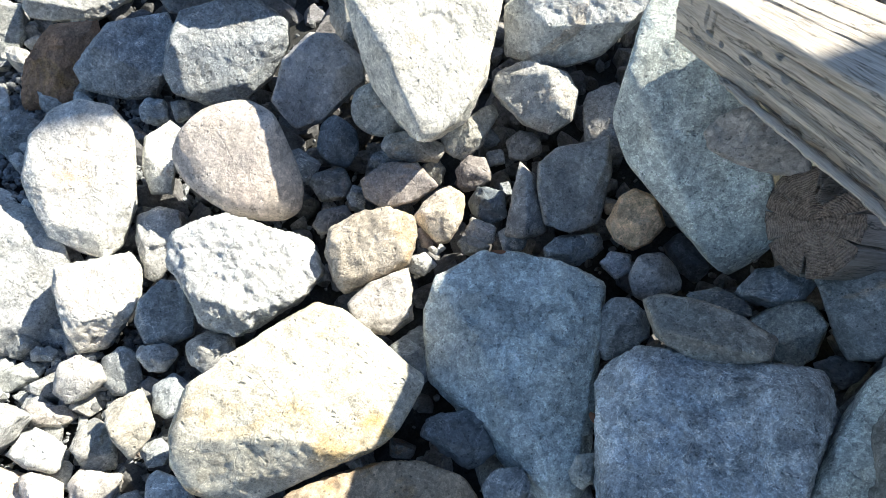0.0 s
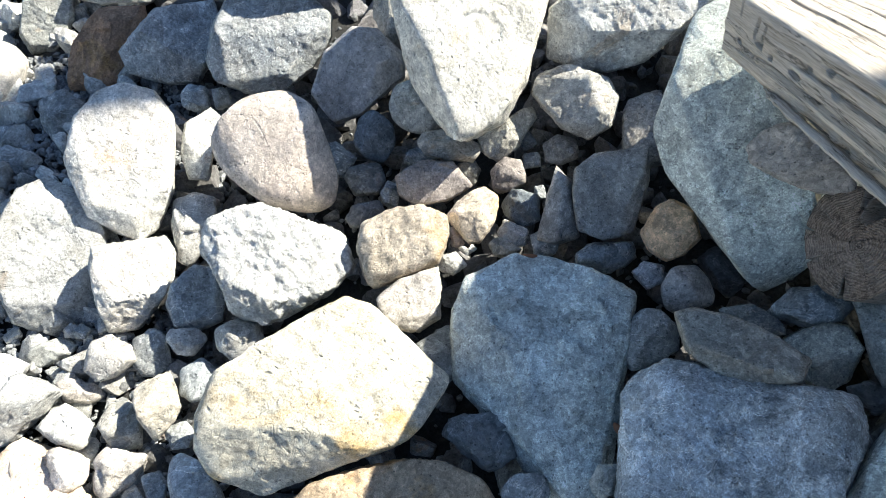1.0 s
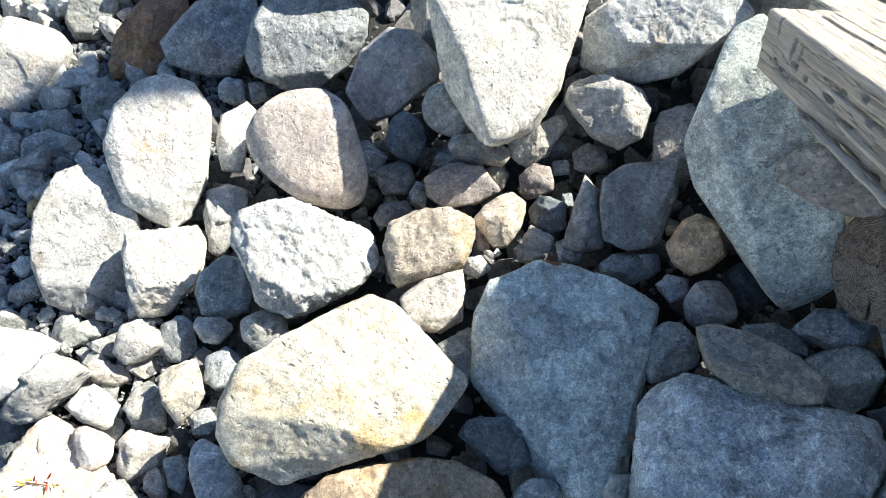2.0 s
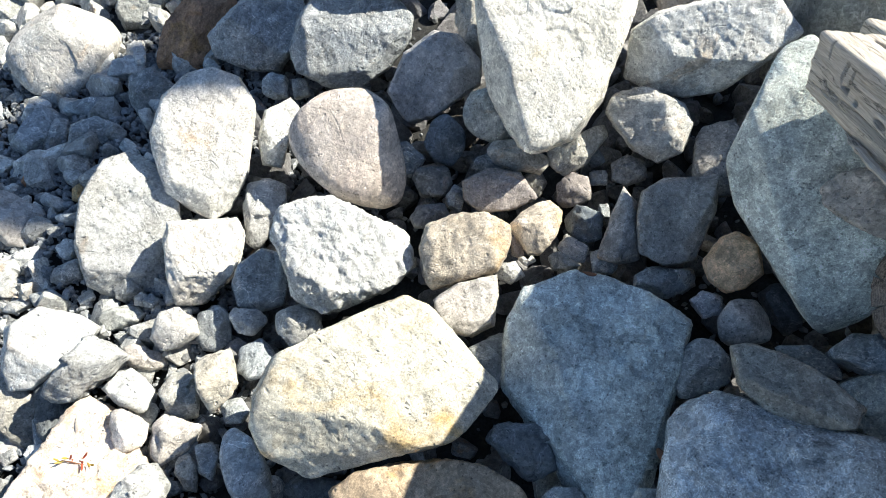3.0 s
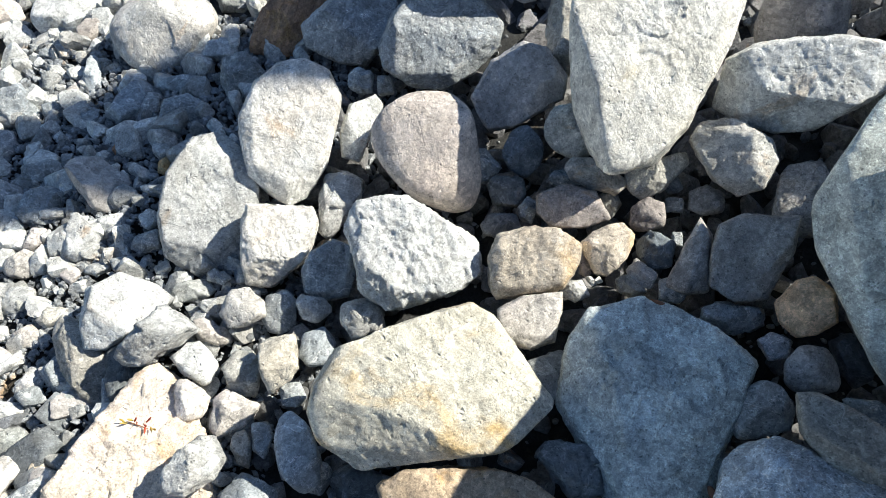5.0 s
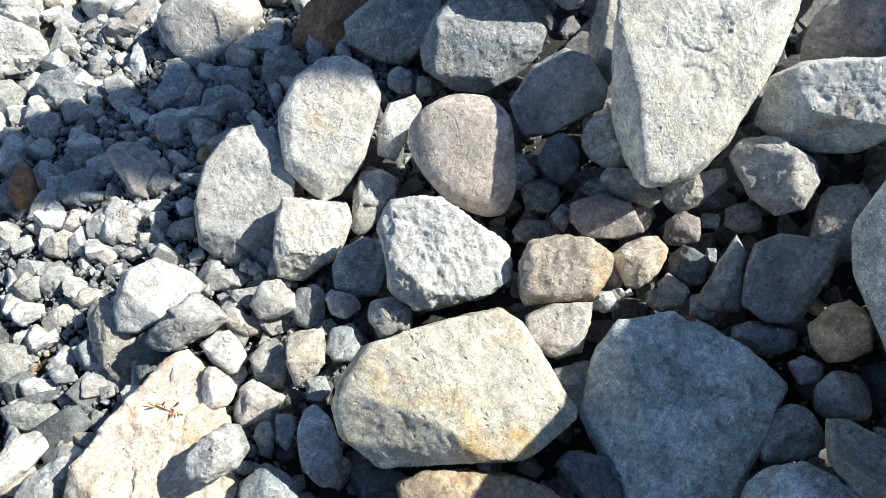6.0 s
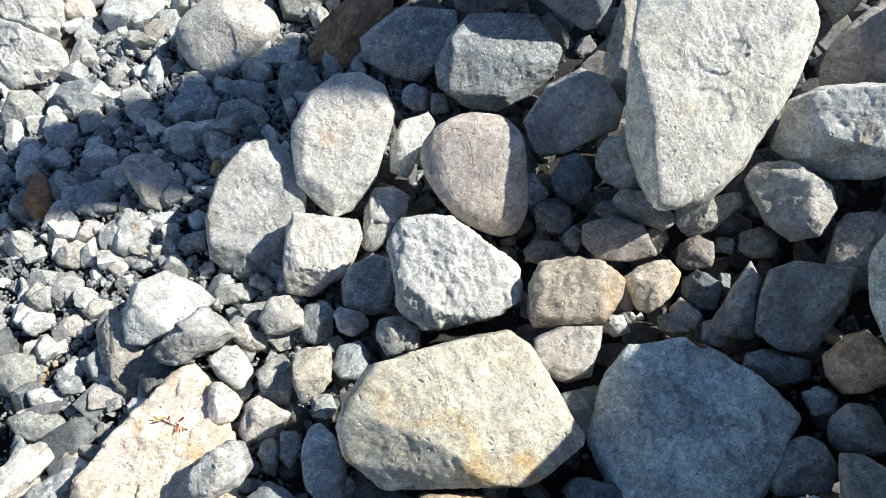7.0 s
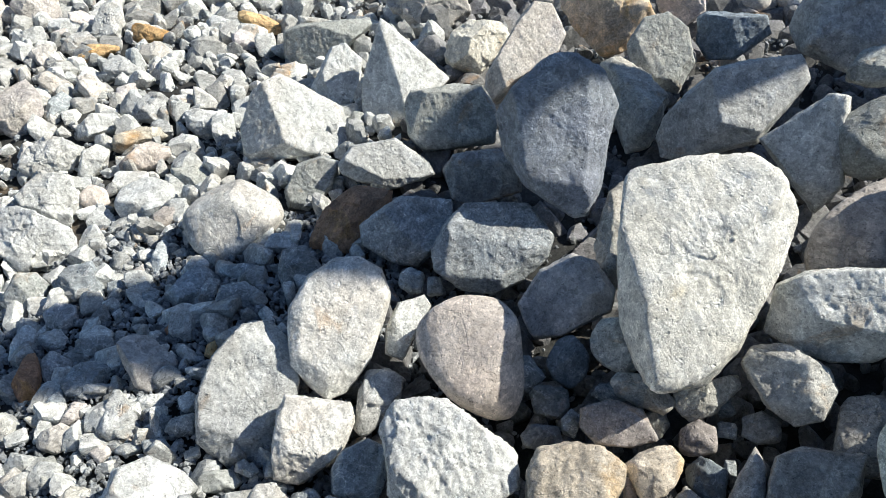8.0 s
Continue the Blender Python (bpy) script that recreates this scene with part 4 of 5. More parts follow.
stone("B", (-0.708, 0.489, -0.110), 15, -66, 9, (-47, 0.078, 32, 0.111, 80, 0.074, 110, 0.062, 136, 0.083, -154, 0.123, -109, 0.082, -79, 0.06), low=1.07)
stone("G", (-0.885, 0.463, -0.160), 9, -62, 10, (-30, 0.046, 76, 0.031, 108, 0.032, -170, 0.052, -112, 0.036, -71, 0.03), low=1.60)
stone("B", (-0.838, 0.508, -0.152), 14, -20, 12, (-88, 0.045, 21, 0.035, 64, 0.035, 146, 0.053, -131, 0.029), low=1.60)
stone("B", (-0.788, 0.324, -0.124), 13, -8, 12, (-109, 0.078, -51, 0.059, 36, 0.086, 94, 0.065, 160, 0.074, -142, 0.085), low=1.21)
stone("G", (-1.894, 0.394, -0.332), 26, -29, 10, (-35, 0.076, 26, 0.076, 79, 0.072, 136, 0.076, 157, 0.077, -143, 0.075, -83, 0.069), low=0.94)
stone("W", (-1.731, 0.363, -0.319), 30, -17, 14, (-39, 0.038, 33, 0.056, 122, 0.037, 156, 0.045, -109, 0.048), low=1.24)
stone("G", (-1.683, 0.274, -0.303), 20, 3, 16, (-92, 0.051, -55, 0.054, -18, 0.069, 64, 0.075, 112, 0.041, 148, 0.075, -118, 0.062), low=1.04)
stone("W", (-1.975, 0.747, -0.358), 20, -24, 12, (-25, 0.047, 64, 0.056, 136, 0.049, -147, 0.055, -91, 0.057), low=1.10)
stone("W", (-2.070, 0.672, -0.377), 29, -36, 12, (-27, 0.058, 66, 0.033, 118, 0.057, -163, 0.049, -101, 0.036), low=1.18)
stone("P", (-1.867, 0.517, -0.344), 22, -16, 14, (-56, 0.045, 13, 0.047, 93, 0.037, -173, 0.048, -121, 0.039), low=1.24)
stone("W", (-1.982, 0.591, -0.361), 21, -15, 14, (-74, 0.051, -15, 0.042, 59, 0.057, 135, 0.041, -173, 0.053, -118, 0.054), low=1.13)
stone("W", (-1.844, 0.624, -0.341), 21, -15, 14, (-46, 0.041, 20, 0.041, 88, 0.043, 169, 0.038, -112, 0.043), low=1.27)
stone("G", (-1.802, 0.719, -0.334), 21, -16, 14, (-17, 0.033, 49, 0.061, 129, 0.034, -173, 0.044, -91, 0.048), low=1.20)
stone("B", (-1.715, 0.475, -0.318), 20, -9, 12, (-22, 0.038, 35, 0.043, 105, 0.055, -176, 0.034, -104, 0.054), low=1.20)
stone("B", (-1.527, 0.432, -0.294), 24, 2, 12, (-52, 0.024, 19, 0.032, 106, 0.026, 160, 0.027, -118, 0.033), low=1.60)
stone("B", (-1.439, 0.100, -0.215), 15, 19, 14, (-83, 0.078, -13, 0.055, -3, 0.059, 72, 0.113, 137, 0.055, 158, 0.059, -145, 0.089), low=1.52)
stone("W", (-1.599, 0.133, -0.262), 20, 3, 16, (-20, 0.055, -7, 0.053, 76, 0.11, 147, 0.066, 169, 0.058, -166, 0.066, -99, 0.107), low=1.22)
stone("Y", (-1.494, 0.246, -0.284), 13, 4, 12, (-43, 0.04, 23, 0.035, 86, 0.039, -171, 0.031, -94, 0.042), low=1.34)
stone("W", (-1.166, 0.786, -0.188), 15, -16, 14, (-71, 0.035, -36, 0.049, 70, 0.048, 100, 0.031, 134, 0.052, -126, 0.049), low=1.60)
stone("B", (-0.507, 1.682, -0.116), 33, -81, 12, (-23, 0.06, 51, 0.059, 138, 0.052, -171, 0.065, -86, 0.052), low=0.87)
stone("B", (-0.292, 1.514, -0.080), 24, -80, 14, (-20, 0.041, 78, 0.029, 148, 0.041, -124, 0.034, -77, 0.034), low=1.40)
stone("B", (-0.199, 1.674, -0.064), 29, -84, 12, (30, 0.037, 133, 0.051, -173, 0.032, -116, 0.052, -12, 0.035), low=1.21)
stone("G", (-0.032, 1.586, -0.025), 22, -108, 14, (-7, 0.038, 89, 0.039, 142, 0.039, -141, 0.039, -43, 0.036), low=1.57)
stone("G", (0.158, 1.715, -0.003), 29, -89, 14, (33, 0.031, 125, 0.03, -154, 0.033, -96, 0.033, -31, 0.034), low=1.55)
stone("B", (0.177, 1.628, 0.000), 28, -90, 14, (10, 0.027, 100, 0.03, -166, 0.026, -75, 0.031), low=1.60)
stone("B", (0.204, 1.487, 0.005), 24, -74, 14, (-1, 0.022, 92, 0.019, -174, 0.025, -105, 0.018), low=1.60)
stone("P", (-0.058, 1.316, -0.030), 22, -89, 12, (-16, 0.031, 51, 0.034, 118, 0.017, -157, 0.039, -79, 0.018), low=1.60)
stone("W", (-0.068, 1.208, -0.012), 23, -81, 16, (-26, 0.035, 31, 0.036, 121, 0.039, -171, 0.033, -98, 0.043), low=1.60)
stone("W", (-0.017, 1.251, 0.007), 17, -85, 16, (36, 0.016, 136, 0.02, -166, 0.015, -36, 0.016), low=1.60)
stone("G", (0.091, 1.273, -0.004), 16, -98, 14, (7, 0.028, 39, 0.033, 159, 0.027, -137, 0.036, -53, 0.038), low=1.60)
stone("B", (0.214, 1.282, 0.016), 16, -94, 14, (11, 0.035, 79, 0.047, 152, 0.033, -149, 0.044, -72, 0.038), low=1.52)
stone("B", (-1.138, 2.037, -0.213), 28, -71, 12, (-42, 0.055, 6, 0.055, 83, 0.053, 152, 0.053, -142, 0.058, -94, 0.054), low=1.10)
stone("B", (-1.027, 2.033, -0.195), 30, -80, 12, (12, 0.038, 101, 0.034, -177, 0.038, -82, 0.032), low=1.60)
stone("G", (-1.288, 0.859, -0.239), 30, -54, 12, (9, 0.02, 95, 0.022, 164, 0.017, -78, 0.018), low=1.60)
stone("B", (-1.280, 1.001, -0.228), 23, -41, 12, (-44, 0.023, 40, 0.024, 119, 0.024, -176, 0.024, -112, 0.025), low=1.60)
stone("B", (-1.242, 0.998, -0.221), 21, -53, 12, (-33, 0.023, 37, 0.022, 124, 0.022, -160, 0.022, -87, 0.024), low=1.60)
stone("B", (-1.730, 0.486, -0.314), 18, -20, 10, (-19, 0.015, 86, 0.034, 173, 0.015, -63, 0.031), low=1.60)
stone("B", (-1.658, 0.520, -0.302), 23, -50, 12, (7, 0.037, 86, 0.029, -179, 0.034, -80, 0.028), low=1.60)
stone("B", (-1.677, 0.433, -0.305), 22, -29, 12, (-23, 0.033, 76, 0.041, 158, 0.03, -83, 0.036), low=1.60)
stone("G", (-1.540, 0.453, -0.282), 23, -34, 12, (-31, 0.029, 43, 0.032, 122, 0.033, -177, 0.029, -103, 0.035), low=1.60)
stone("B", (-1.488, 0.431, -0.283), 13, -13, 12, (-27, 0.021, 58, 0.025, 149, 0.02, -111, 0.024), low=1.60)
stone("B", (-2.638, 1.828, -0.478), 38, -23, 14, (-44, 0.053, 30, 0.046, 83, 0.045, 173, 0.051, -118, 0.042), low=1.05)
stone("P", (-2.483, 1.779, -0.452), 34, -34, 12, (8, 0.026, 87, 0.037, -164, 0.025, -86, 0.041), low=1.55)
stone("B", (-1.843, 1.581, -0.343), 19, -45, 14, (6, 0.053, 73, 0.047, 151, 0.062, -124, 0.041, -34, 0.063), low=0.94)
stone("B", (-2.226, 1.024, -0.408), 28, -30, 12, (22, 0.034, 79, 0.036, -161, 0.032, -85, 0.04), low=1.41)
stone("B", (-2.782, 2.011, -0.493), 37, -25, 14, (30, 0.034, 117, 0.043, -169, 0.03, -54, 0.036), low=1.60)
stone("W", (-2.703, 2.035, -0.479), 33, -43, 12, (-23, 0.042, 43, 0.042, 116, 0.042, 180, 0.039, -88, 0.04), low=1.46)
stone("R", (-2.033, 1.511, -0.376), 30, -27, 10, (-19, 0.029, 44, 0.027, 125, 0.036, -160, 0.024, -103, 0.035), low=1.60)
stone("W", (-2.199, 1.468, -0.404), 24, -37, 10, (13, 0.017, 98, 0.019, -173, 0.016, -73, 0.018), low=1.60)
stone("W", (-2.367, 1.516, -0.432), 28, -35, 10, (23, 0.015, 99, 0.024, -163, 0.015, -83, 0.023), low=1.60)
stone("D", (1.001, 0.764, 0.200), 19, -137, 14, (70, 0.039, 99, 0.05, -152, 0.034, -120, 0.039, 1, 0.04), low=1.60)
stone("B", (0.738, 0.956, 0.205), 24, -120, 12, (3, 0.028, 27, 0.037, 134, 0.063, 178, 0.032, -142, 0.042, -10, 0.038), low=1.60)
stone("B", (0.921, 0.621, 0.207), 20, -157, 14, (28, 0.051, 117, 0.04, 169, 0.036, -149, 0.049, -35, 0.03), low=1.60)


# ---- wood ----
def wood_material(name, pale, dark, rings=0.0, along=1.0):
    """Weathered wood: grain drawn out along the piece's own x, grey bloom, dark checks; rings: on sawn ends round the x axis."""
    mat, tree, shader = nodes_of(name)
    link = tree.links.new
    here = tree.nodes.new("ShaderNodeTexCoord").outputs["Object"]
    stretch = tree.nodes.new("ShaderNodeMapping")
    stretch.inputs["Scale"].default_value = (1.2 * along, 38.0, 38.0)
    link(here, stretch.inputs["Vector"])
    grain = put(tree, "ShaderNodeTexNoise", Scale=3.0, Detail=8.0, Roughness=0.65, Distortion=0.3)
    fibre = put(tree, "ShaderNodeTexNoise", Scale=14.0, Detail=4.0, Roughness=0.7)
    bloom = put(tree, "ShaderNodeTexNoise", Scale=7.0, Detail=6.0, Roughness=0.6)
    for node in (grain, fibre):
        link(stretch.outputs[0], node.inputs["Vector"])
    link(here, bloom.inputs["Vector"])
    colour = blend(tree, span(tree, grain.outputs["Fac"], 0.35, 0.62), dark, pale)
    colour = blend(tree, span(tree, bloom.outputs["Fac"], 0.45, 0.75, 0.0, 0.6), colour, tuple(0.5 * (c + 0.34) for c in pale))
    streak = span(tree, fibre.outputs["Fac"], 0.3, 0.6, 0.62, 1.12)
    height = math_node(tree, "ADD", grain.outputs["Fac"], math_node(tree, "MULTIPLY", fibre.outputs["Fac"], 0.6))
    if rings:
        apart = tree.nodes.new("ShaderNodeSeparateXYZ")
        link(here, apart.inputs[0])
        wobble = put(tree, "ShaderNodeTexNoise", Scale=9.0, Detail=4.0)
        link(here, wobble.inputs["Vector"])
        off_y, off_z = math_node(tree, "ADD", apart.outputs[1], 0.022), math_node(tree, "ADD", apart.outputs[2], -0.012)
        y2, z2 = math_node(tree, "MULTIPLY", off_y, off_y), math_node(tree, "MULTIPLY", off_z, off_z)
        radius = math_node(tree, "ADD", math_node(tree, "SQRT", math_node(tree, "ADD", y2, z2), 0.0), math_node(tree, "MULTIPLY", wobble.outputs["Fac"], 0.055))
        ring = math_node(tree, "SINE", math_node(tree, "MULTIPLY", radius, 2 * math.pi / rings), 0.0)
        streak = math_node(tree, "MULTIPLY", streak, span(tree, math_node(tree, "ADD", ring, span(tree, fibre.outputs["Fac"], 0.3, 0.7, -0.9, 0.9)), -1.6, 1.6, 0.72, 1.22))
        height = math_node(tree, "ADD", height, math_node(tree, "MULTIPLY", ring, 0.3))
    long = tree.nodes.new("ShaderNodeMapping")
    long.inputs["Scale"].default_value = (2.2 * along, 32.0, 32.0)
    link(here, long.inputs["Vector"])
    check = put(tree, "ShaderNodeTexNoise", Scale=1.6, Detail=5.0, Roughness=0.6, Distortion=0.25)
    link(long.outputs[0], check.inputs["Vector"])
    open_crack = span(tree, math_node(tree, "ABSOLUTE", math_node(tree, "SUBTRACT", check.outputs["Fac"], 0.43), 0.0), 0.004, 0.016, 0.0, 1.0)
    streak = math_node(tree, "MULTIPLY", streak, span(tree, open_crack, 0.0, 1.0, 0.35, 1.0))
    height = math_node(tree, "ADD", height, math_node(tree, "MULTIPLY", open_crack, 1.2))
    link(blend(tree, 1.0, colour, grey(tree, streak), "MULTIPLY"), shader.inputs["Base Color"])
    shader.inputs["Roughness"].default_value = 0.88
    shader.inputs["Specular IOR Level"].default_value = 0.25
    bump = put(tree, "ShaderNodeBump", Strength=0.6, Distance=0.006)
    link(height, bump.inputs["Height"])
    link(bump.outputs["Normal"], shader.inputs["Normal"])
    return mat


TIMBER = wood_material("weathered_timber", (0.62, 0.57, 0.49), (0.37, 0.325, 0.265))
LOG_BARK = wood_material("grey_log", (0.42, 0.38, 0.33), (0.24, 0.21, 0.18))
LOG_END = wood_material("sawn_log_end", (0.36, 0.29, 0.235), (0.13, 0.1, 0.08), rings=0.0062, along=22.0)
BARK = wood_material("tree_bark", (0.16, 0.13, 0.1), (0.07, 0.055, 0.045))


def swept(name, profile, stations, shape, material, closed_ends=True):
    """A bar along x: the closed profile (y, z) at each station, each point moved by shape(x, y, z, angle) -> (x, y, z)."""
    n, rows = len(profile), []
    scales = [1.0] * len(stations)
    xs = list(stations)
    if closed_ends:
        xs = [xs[0]] * 6 + xs + [xs[-1]] * 6
        scales = [0.02, 0.2, 0.4, 0.6, 0.8, 0.93] + scales + [0.93, 0.8, 0.6, 0.4, 0.2, 0.02]
    for x, s in zip(xs, scales):
        rows.append(np.column_stack((np.full(n, x), profile * s)))
    p = shape(np.vstack(rows), np.repeat(scales, n))
    i = np.arange(len(xs) * n).reshape(len(xs), n)
    a, b = i[:-1], i[1:]
    a2, b2 = np.roll(a, -1, 1), np.roll(b, -1, 1)
    tri = np.vstack((np.stack((a.ravel(), b2.ravel(), b.ravel()), 1), np.stack((a.ravel(), a2.ravel(), b2.ravel()), 1)))
    return mesh_of(name, p, tri, material)


def box_profile(width, height, step=0.004, bevel=0.012):
    """Rounded rectangle, anticlockwise."""
    points = []
    for sy, sz, start in ((1, 1, 0), (-1, 1, 90), (-1, -1, 180), (1, -1, 270)):
        for a in np.linspace(start, start + 90, 5):
            points.append((sy * (width / 2 - bevel) + bevel * math.cos(radians(a)), sz * (height / 2 - bevel) + bevel * math.sin(radians(a))))
    full = []
    for p, q in zip(points, points[1:] + points[:1]):
        count = max(1, int(math.dist(p, q) / step))
        full += [(p[0] + (q[0] - p[0]) * i / count, p[1] + (q[1] - p[1]) * i / count) for i in range(count)]
    return np.array(full)


def timber(at, way, length, width, height, seed, label, cracks, holes=(), stations=150, lip=None):
    """holes: along, up, half length, half height of worm holes and gouges on the near side; lip: from, to of a torn strip at its foot.
    A squared, weathered timber. at: the low corner of its near side at the end; cracks: (side 'y' or 'z', offset, from, to, half width, depth)."""
    d = Vector(way).normalized()
    across = Vector((0, 0, 1)).cross(d).normalized()
    up = d.cross(across)

    def shape(p, inside):
        x = p[:, 0].copy()
        end = np.minimum(x, length - x)
        worn = 0.002 * fractal(p * (4, 50, 50), seed, 4, 0.6) + 0.004 * fractal(p * (1.5, 5, 5), seed + 5, 3)
        radial = p[:, 1:] / np.maximum(1e-6, np.linalg.norm(p[:, 1:], axis=1))[:, None]
        p[:, 1:] += radial * (worn * inside)[:, None]
        for side, offset, start, stop, half, depth in cracks:
            on_side = (p[:, 1] < -width / 2 + 0.02) if side == "y" else (p[:, 2] > height / 2 - 0.02)
            across_now = p[:, 2] if side == "y" else p[:, 1]
            wander = offset + 0.006 * value_noise(np.column_stack((x * 6, x * 0, x * 0)), seed + 31)
            fade = np.clip((x - start) / 0.05, 0, 1) * np.clip((stop - x) / 0.05, 0, 1)
            cut = depth * fade * np.clip(1 - np.abs(across_now - wander) / half, 0, 1) * on_side
            if side == "y":
                p[:, 1] += cut
            else:
                p[:, 2] -= cut
        for along, high, half_x, half_z, depth, slant in holes:
            dx, dz = x - along, p[:, 2] - high - slant * (x - along)
            p[:, 1] += 1.6 * depth * np.clip(4.0 - 4.0 * np.sqrt((dx / half_x / 0.75) ** 2 + (dz / half_z / 0.7) ** 2), 0, 1) * (p[:, 1] < -width / 2 + 0.02) * (inside > 0.99)
        if lip:
            torn = np.clip((x - lip[0]) / 0.2, 0, 1) * (p[:, 1] < -width / 2 + 0.02) * np.clip((-height / 2 + 0.034 - p[:, 2]) / 0.008, 0, 1)
            p[:, 1] += 0.024 * torn * (0.8 + 0.3 * value_noise(np.column_stack((x * 25, p[:, 2] * 90, x * 0)), seed + 40))
        p[:, 0] += np.where(end < 0.01, 0.006 * fractal(p * (0, 22, 22), seed + 8, 3), 0)
        return p

    me = swept("timber", box_profile(width, height, 0.0024 if holes else 0.004), list(np.linspace(0, length, stations)), shape, TIMBER)
    ob = new("timber", me)
    centre = Vector(at) + across * width / 2 + up * height / 2
    ob.matrix_world = Matrix(((d.x, across.x, up.x, centre.x), (d.y, across.y, up.y, centre.y), (d.z, across.z, up.z, centre.z), (0, 0, 0, 1)))
    if lip:
        strip = np.column_stack((np.array((-0.012, 0.0, 0.012, 0.012, 0.0, -0.012)), np.array((-0.002, -0.006, -0.005, 0.003, 0.006, 0.003))))

        def torn_strip(p, inside):
            t = (p[:, 0] - lip[0]) / (lip[1] - lip[0])
            grow = np.clip(t / 0.06, 0.15, 1) * (1 + 0.18 * value_noise(np.column_stack((t * 40, t * 0, t * 0)), seed + 51))
            p[:, 1:] *= grow[:, None]
            p[:, 1] += -width / 2 + 0.001 - 0.005 * np.clip(t / 0.15, 0, 1) + 0.0015 * value_noise(np.column_stack((t * 14, t * 0, t * 0)), seed + 52)
            p[:, 2] += -height / 2 + 0.004 + 0.0015 * value_noise(np.column_stack((t * 17, t * 0, t * 0)), seed + 53)
            return p

        splinter = new("splinter", swept("splinter", strip, list(np.linspace(*lip, 160)), torn_strip, TIMBER))
        splinter.parent = ob
    return tagged(ob, label, "timber", "old squared timbers")


BEAM_AT, BEAM_WAY = (0.577, 1.457, 0.650), (0.037, -0.894, 0.447)
timber(BEAM_AT, BEAM_WAY, 1.38, 0.188, 0.146, 11, "weathered grey squared timber with long drying cracks, leaning on the rocks",
       [("z", 0.005, 0.05, 1.3, 0.004, 0.03), ("z", 0.05, 0.0, 0.6, 0.003, 0.02), ("y", -0.025, 0.1, 1.3, 0.003, 0.012), ("y", 0.01, 0.42, 1.3, 0.004, 0.016),
        ("y", -0.04, 0.0, 0.5, 0.003, 0.01), ("y", -0.032, 0.25, 1.0, 0.003, 0.012), ("y", 0.04, 0.5, 1.2, 0.003, 0.01)],
       [(0.11, -0.018, 0.02, 0.008, 0.03, 0), (0.16, -0.03, 0.016, 0.009, 0.035, 0), (0.21, -0.032, 0.016, 0.008, 0.035, 0), (0.3, -0.005, 0.016, 0.009, 0.035, 0),
        (0.2, 0.03, 0.014, 0.034, 0.03, 1.0), (0.225, 0.002, 0.03, 0.008, 0.03, 0), (0.245, 0.02, 0.008, 0.036, 0.03, 2.0), (0.43, -0.002, 0.04, 0.009, 0.035, 0),
        (0.48, 0.024, 0.016, 0.008, 0.03, 0), (0.52, -0.022, 0.035, 0.008, 0.025, 0),
        (0.6, 0.012, 0.025, 0.009, 0.03, 0), (0.09, 0.05, 0.007, 0.03, 0.02, 1.0), (0.56, 0.04, 0.02, 0.007, 0.03, 0)], 300, (0.3, 1.36))
BESIDE = Vector((0, 0, 1)).cross(Vector(BEAM_WAY)).normalized()
timber(Vector(BEAM_AT) + BESIDE * 0.198 + Vector(BEAM_WAY).normalized() * -0.28 + Vector((0, 0, -0.006)), BEAM_WAY, 1.6, 0.17, 0.136, 23,
       "weathered grey squared timber lying close beside its twin", [("z", -0.02, 0.1, 1.25, 0.005, 0.02)])

# hidden third timber, added to stop sun leaking under the beams
for i, (right, down) in enumerate(((0.23, 0.157),)):
    timber(Vector(BEAM_AT) + BESIDE * right + Vector(BEAM_WAY).normalized() * (0.03 + 0.06 * i) + Vector((0, 0, -down)), BEAM_WAY, 1.15, 0.2, 0.15, 31 + i,
           "unseen weathered squared timber, added below the others to block sun", [("z", 0.01, 0.1, 1.1, 0.006, 0.02)])


